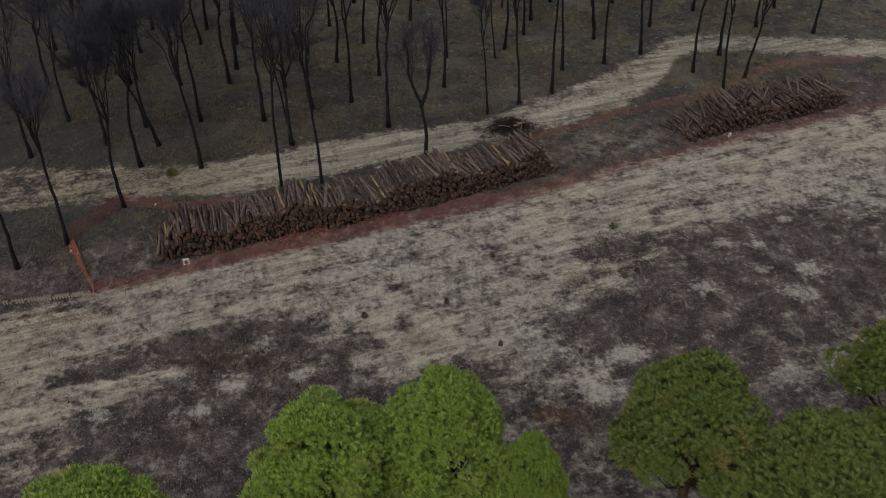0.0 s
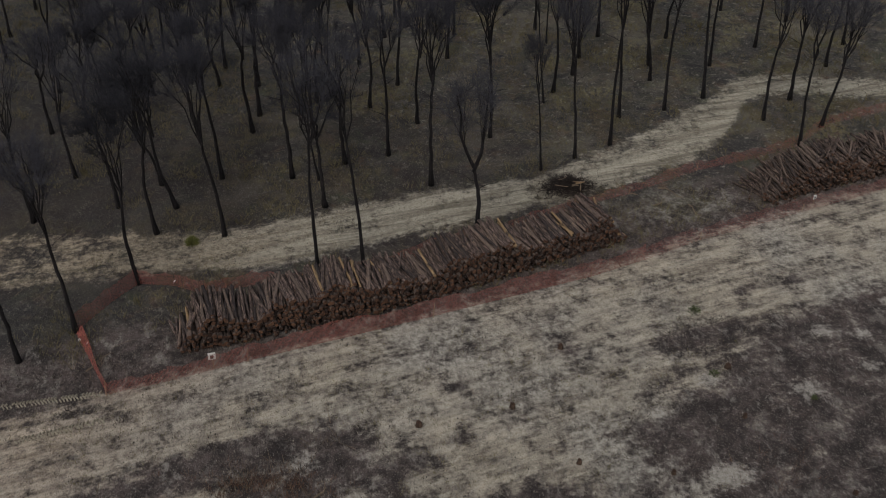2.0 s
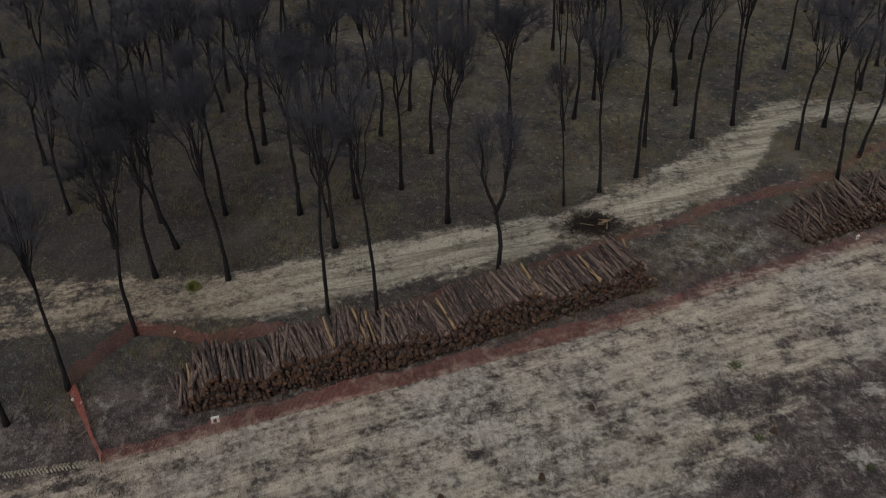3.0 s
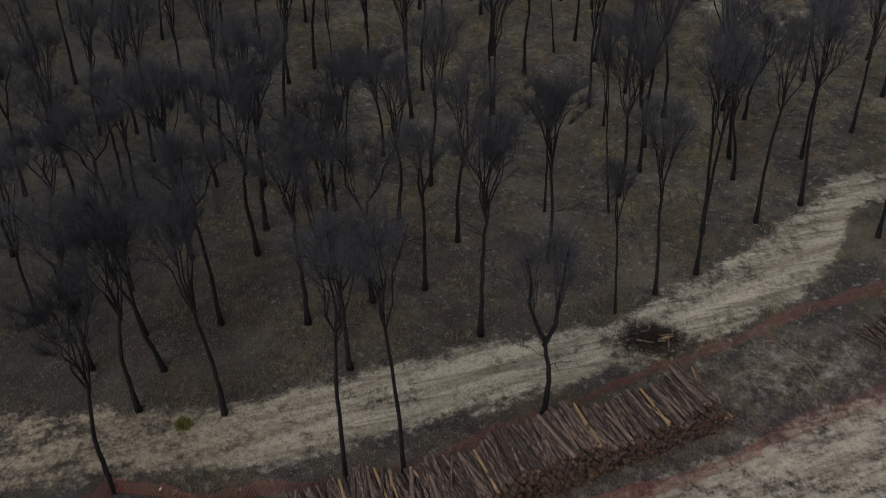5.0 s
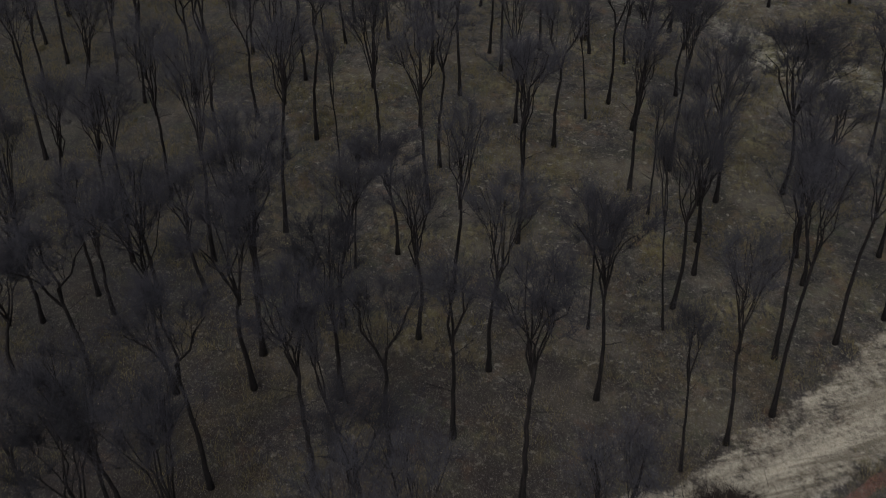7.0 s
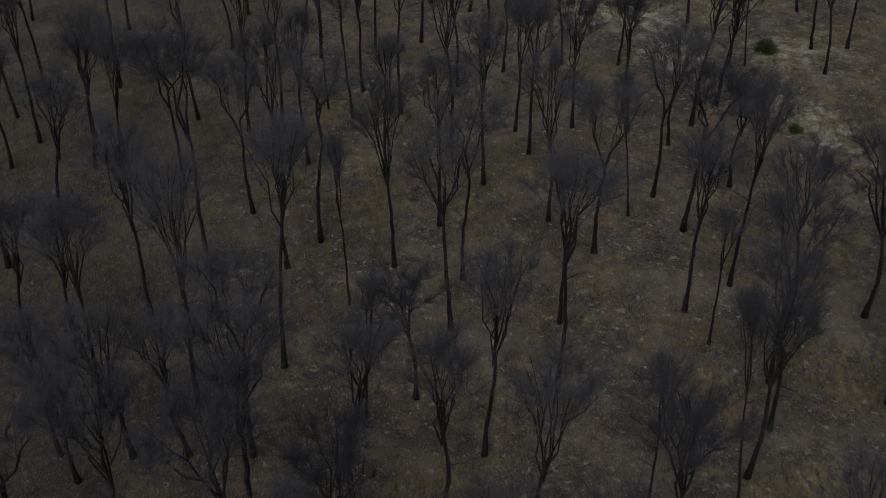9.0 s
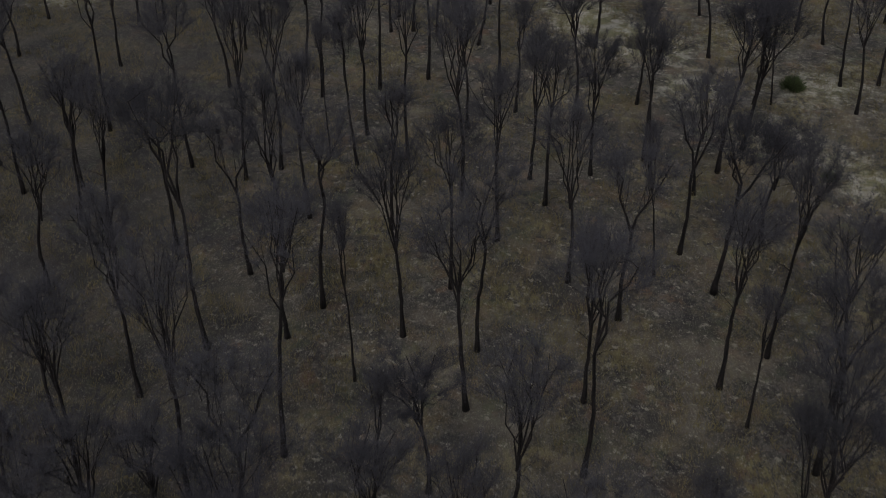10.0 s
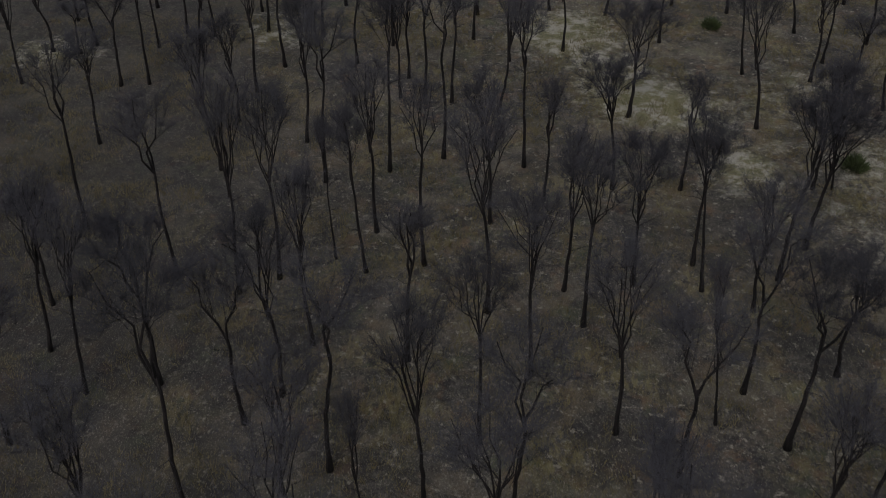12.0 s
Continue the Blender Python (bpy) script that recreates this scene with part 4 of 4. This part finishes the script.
def brush_heap(x, y):
    r = random.Random(8)
    heap = new("brush_heap")
    heap.location = (x, y, 0)
    tagged(heap, "heap of blackened brushwood with a few pale sticks", "brushwood")
    s = Shape()
    for i in range(2300):
        a, q = r.uniform(0, 6.28), abs(r.gauss(0, 0.5))
        p = Vector((2.0 * q * math.cos(a), 1.3 * q * math.sin(a), r.uniform(0, 0.8) * max(0.05, 1 - q)))
        d = Vector((r.gauss(0, 1), r.gauss(0, 1), r.gauss(0.1, 0.45))).normalized()
        s.twig(p, p + d * r.uniform(0.3, 0.95), r.uniform(0.006, 0.017))
    part("brushwood", s, (CINDER,), heap)["kind"] = "stuff"
    for i in range(9):
        a = r.uniform(-1.0, 2.4)
        s = Shape()
        p = Vector((r.uniform(-0.5, 0.8), r.uniform(-0.7, 0.2), 0.0))
        p.z = 0.34 + 0.46 * max(0, 1 - 0.6 * p.length)
        d = Vector((math.cos(a), math.sin(a) * 0.7, r.uniform(-0.15, 0.35))) * r.uniform(0.15, 0.38)
        s.tube([p - d, p, p + d], [0.03, 0.026, 0.02], 6, 0, 0)
        part("stick", s, (PEELED if i in (1, 4) else STICK,), heap, "pale broken stick")


brush_heap(3.75, 55.0)


def shrub(label, x, y, size, seed, mat, stems=420):
    r = random.Random(seed)
    s = Shape()
    for i in range(stems):
        d = Vector((r.gauss(0, 1), r.gauss(0, 1), abs(r.gauss(0, 0.9)))).normalized()
        p = d * size * r.uniform(0.25, 0.9)
        s.twig(p, p + (d + Vector((r.gauss(0, 0.4), r.gauss(0, 0.4), 0.5))).normalized() * size * 0.45, 0.02 + 0.02 * size)
    ob = new("shrub", s.mesh("shrub", (mat,)))
    ob.location = (x, y, 0)
    tagged(ob, label, "shrub")


shrub("small yellow-green shrub at the edge of the track", -15.7, 50.3, 0.36, 1, SHRUB)
shrub("low dark green bush on pale ground", 14.3, 104.2, 0.8, 2, BUSH)
shrub("low green bush on the pale ground", 13.2, 93.2, 0.45, 3, BUSH)
shrub("low green bush among burnt trees", 10.5, 123.6, 0.75, 4, BUSH)


for x, y, size, seed in ((8.4, 44.4, 0.30, 5), (8.4, 40.1, 0.24, 6), (12.2, 38.6, 0.18, 7)):
    shrub("small green sprout on the burnt clearing", x, y, size, seed, SPROUT, 70)


STUMPS = ((14.7, 37.1), (18.3, 36.2), (-10.5, 30.2), (2.2, 35.2), (-0.2, 38.3), (9.1, 40.6), (9.1, 37.6), (2.1, 42.0), (-4.0, 37.3), (5.7, 34.6), (12.2, 33.5))


def stump(x, y, size, seed):
    r = random.Random(seed)
    s = Shape()
    n = 10
    low = [(size * 1.35 * r.uniform(0.85, 1.15) * math.cos(6.283 * i / n), size * 1.35 * r.uniform(0.85, 1.15) * math.sin(6.283 * i / n), -0.05) for i in range(n)]
    mid = [(size * math.cos(6.283 * i / n), size * math.sin(6.283 * i / n), 0.10) for i in range(n)]
    top = [(0.93 * a, 0.93 * b, 0.15 + r.uniform(-0.03, 0.03)) for a, b, _ in mid]
    for i in range(n):
        j = (i + 1) % n
        s.face((low[i], low[j], mid[j], mid[i]))
        s.face((mid[i], mid[j], top[j], top[i]))
    cut = Shape()
    cut.face(top)
    ob = new("tree_stump")
    ob.location = (x, y, 0)
    tagged(ob, "low sawn pine stump with a reddish top", "stump", "stumps in the clearing")
    part("bark", s, (PINE_BARK,), ob)
    part("cut_face", cut, (STUMP_TOP,), ob, "weathered reddish cut face")


for i, (x, y) in enumerate(STUMPS):
    stump(x, y, 0.085 + 0.018 * (i % 3), i)


def fallen_branch(x, y, size, turn, seed):
    r = random.Random(seed)
    ob = new("fallen_branch")
    ob.matrix_basis = pose(x, y, 0, 0, 0, turn)
    tagged(ob, "broken dry branch lying on the ashy ground", "branch", "fallen branches")
    path = [Vector((size * (t - 0.5), 0.12 * size * math.sin(5 * t + seed), 0.05 + 0.03 * math.sin(7 * t))) for t in (0, 0.25, 0.5, 0.75, 1.0)]
    s = Shape()
    s.tube(path, [0.04, 0.036, 0.03, 0.022, 0.012], 6, 0, 0)
    part("stem", s, (STICK,), ob)
    for i in range(6):
        k = r.randrange(1, 4)
        o = path[k].lerp(path[k + 1], r.random())
        s = Shape()
        s.twig(o, o + Vector((r.uniform(0.1, 0.5), r.choice((-1, 1)) * r.uniform(0.1, 0.45), r.uniform(0, 0.12))) * size * 0.6, 0.012)
        part("side_twig", s, (STICK,), ob)


for i, (x, y, size, turn) in enumerate(((9.2, 54.6, 1.6, -35), (10.1, 52.8, 1.2, -60), (7.3, 54.5, 0.6, 10), (8.4, 53.6, 0.9, 40), (-18.0, 41.2, 1.3, 50), (26.8, 60.8, 1.8, -25), (5.6, 48.2, 0.7, 80), (-9.0, 33.0, 1.1, 20), (-7.6, 33.8, 0.9, 70))):
    fallen_branch(x, y, size, turn, i)


def scrap(x, y, turn):
    s = Shape()
    pts = [(-0.07, -0.03), (0.01, -0.05), (0.08, 0.01), (0.03, 0.06), (-0.05, 0.04)]
    top = [(a, b, 0.06 + 0.05 * math.sin(20 * a)) for a, b in pts]
    low = [(a, b, c - 0.012) for a, b, c in top]
    s.face(top)
    s.face(low[::-1])
    for i in range(5):
        j = (i + 1) % 5
        s.face((low[i], low[j], top[j], top[i]))
    ob = new("paper_scrap", s.mesh("paper_scrap", (BOARD,)))
    ob.matrix_basis = pose(x, y, 0, 0, 0, turn)
    tagged(ob, "crumpled white scrap lying beside the netting", "litter", "white scraps")


for x, y, turn in ((-18.8, 42.5, 10), (-19.2, 42.7, 80), (-15.9, 47.0, 30)):
    scrap(x, y, turn)


def tyre_track(x0, y0, x1, y1, seed):
    """Slanting lug marks pressed up out of the sand, in two rows."""
    r = random.Random(seed)
    s = Shape()
    a, b = Vector((x0, y0, 0)), Vector((x1, y1, 0))
    run = (b - a).normalized()
    side = Vector((-run.y, run.x, 0))
    n = int((b - a).length / 0.14)
    for i in range(n):
        for k in (-1, 1):
            if r.random() < 0.14:
                continue
            p = a + run * (0.14 * i + 0.07 * (k > 0) + r.uniform(-0.01, 0.01)) + side * (k * 0.02 + 0.05 * math.sin(0.05 * i))
            q = p + side * k * r.uniform(0.12, 0.15) + run * 0.07
            w = run * 0.032
            low = [p - w, p + w, q + w, q - w]
            top = [v.lerp((p + q) / 2, 0.25) + Vector((0, 0, 0.04)) for v in low]
            s.face(top)
            for j in range(4):
                s.face((low[j] - Vector((0, 0, 0.06)), low[(j + 1) % 4] - Vector((0, 0, 0.06)), top[(j + 1) % 4], top[j]))
    ob = new("tyre_track", s.mesh("tyre_track", (SAND_RIDGE,)))
    tagged(ob, "tyre tread pressed into the pale sandy road", "tyre track", "tyre tracks", kind="stuff")


tyre_track(-21.3, 38.5, -17.2, 39.25, 1)
tyre_track(-20.0, 36.55, -16.6, 37.75, 2)


def scatter(name, label, category, mat, pts, blades, height, spread, width, seed):
    """One mesh of many small tapering blades or twigs in tufts."""
    r = random.Random(seed)
    s = Shape()
    for x, y, k in pts:
        for j in range(blades):
            w = r.uniform(0, 6.28)
            q = spread * r.random()
            p = Vector((x + q * math.cos(w), y + q * math.sin(w), -0.05))
            e = p + Vector((math.cos(w) * r.uniform(0.1, 0.9), math.sin(w) * r.uniform(0.1, 0.9), 1.0)) * height * k * r.uniform(0.5, 1.1)
            s.twig(p, e, width)
    ob = new(name, s.mesh(name, (mat,)))
    tagged(ob, label, category, kind="stuff")


def in_wood(count, seed):
    g = np.random.RandomState(seed)
    x, y = g.uniform(-40, 26, count * 4), g.uniform(41, 128, count * 4)
    sand, heath, pale = ground_masks(x, y)
    lump = lattice_noise(x, y, 0.35, 21, 2)
    ok = (sand < 0.1) & (lump > -0.05) & (y > edge_of_road(x) + 1.0)
    return list(zip(x[ok], y[ok], 0.6 + 1.3 * np.maximum(0, lump[ok] + 0.3)))[:count]


def in_heath(count, seed):
    g = np.random.RandomState(seed)
    x, y = g.uniform(-30, 30, count * 5), g.uniform(18, 58, count * 5)
    sand, heath, pale = ground_masks(x, y)
    ok = (y < edge_of_road(x) + 3) & (sand + 1.2 * lattice_noise(x, y, 0.5, 22, 2) < 0.3)
    return list(zip(x[ok], y[ok], g.uniform(0.5, 1.3, ok.sum())))[:count]


scatter("dry_grass", "tufts of dry grass on the burnt forest floor", "dry grass", STRAW, in_wood(17000, 31), 5, 0.40, 0.24, 0.013, 31)
scatter("charred_heather", "stubble of charred heather on the clearing", "charred heather", CINDER, in_heath(5000, 32), 6, 0.20, 0.25, 0.014, 32)


def litter():
    r = random.Random(41)
    s = Shape()
    for i in range(1500):
        x, y = r.uniform(-26, 28), r.uniform(24, 60)
        w = r.uniform(0, 6.28)
        size = r.uniform(0.1, 0.5) if r.random() < 0.93 else r.uniform(0.6, 1.3)
        s.twig((x, y, 0.02), (x + size * math.cos(w), y + size * math.sin(w), 0.05), 0.006 + 0.008 * size)
    ob = new("fallen_sticks", s.mesh("fallen_sticks", (STICK,)))
    tagged(ob, "thin pale sticks strewn over the sand and ash", "sticks", kind="stuff")


litter()


def flakes(name, label, category, mat, pts, low, high, seed):
    """One mesh of small four-sided chips and clods lying on the ground."""
    r = random.Random(seed)
    s = Shape()
    for x, y, _ in pts:
        q, w = r.uniform(low, high) * (1 + 0.8 * (r.random() < 0.06)), r.uniform(0, 6.28)
        n = len(s.v)
        for k, long in ((0, 1.0), (2.2, 0.6), (4.0, 0.7)):
            s.v.append((x + q * long * math.cos(w + k), y + q * long * math.sin(w + k), -0.03))
        s.v.append((x + 0.2 * q * math.cos(w), y, 0.03 + 0.5 * q))
        s.f += [(n, n + 1, n + 3), (n + 1, n + 2, n + 3), (n + 2, n, n + 3)]
        s.s += [0, 0, 0]
    ob = new(name, s.mesh(name, (mat,)))
    tagged(ob, label, category, kind="stuff")


def on_sand(count, seed):
    g = np.random.RandomState(seed)
    x, y = g.uniform(-32, 32, count * 5), g.uniform(22, 70, count * 5)
    sand, heath, pale = ground_masks(x, y)
    ok = (sand > 0.15) & (lattice_noise(x, y, 0.45, 23, 3) > -0.04)
    return list(zip(x[ok], y[ok], g.uniform(0.5, 1.2, ok.sum())))[:count]


flakes("wood_chips", "pale bark chips strewn over the burnt forest floor", "wood chips", CHIP, in_wood(8000, 51), 0.012, 0.038, 51)
flakes("ash_clods", "pale chips and clods on the charred heath", "clods", CHIP, in_heath(6000, 52), 0.012, 0.045, 52)
flakes("dark_clods", "dark clods and stubble on the sandy road", "clods", CINDER, on_sand(6000, 53), 0.012, 0.036, 53)
scatter("dead_stubble", "short dead stubble on the sandy road", "stubble", STRAW, on_sand(5000, 54), 4, 0.12, 0.12, 0.012, 54)


def in_ellipse(cx, cy, a, b, count, seed):
    r = random.Random(seed)
    return [(cx + a * r.gauss(0, 0.5), cy + b * r.gauss(0, 0.5), r.uniform(0.5, 1.3)) for i in range(count)]


scatter("dead_heather", "thin rust-brown stems of dead heather", "dead heather", RUST, in_ellipse(-9.6, 34.2, 2.6, 1.0, 150, 61) + in_ellipse(4.2, 30.6, 1.3, 0.9, 130, 62) + in_ellipse(9.9, 34.6, 2.0, 1.2, 50, 64), 6, 0.34, 0.2, 0.009, 63)
scatter("dry_stems", "long pale dry stems leaning over charred heath", "dry stems", STICK, in_ellipse(-10.0, 34.6, 1.9, 0.8, 34, 65) + in_ellipse(-7.6, 36.4, 0.8, 0.6, 8, 66) + in_ellipse(-6.2, 31.8, 2.2, 0.8, 18, 67) + in_ellipse(-18.0, 41.0, 1.2, 0.6, 8, 68), 3, 0.62, 0.2, 0.014, 69)
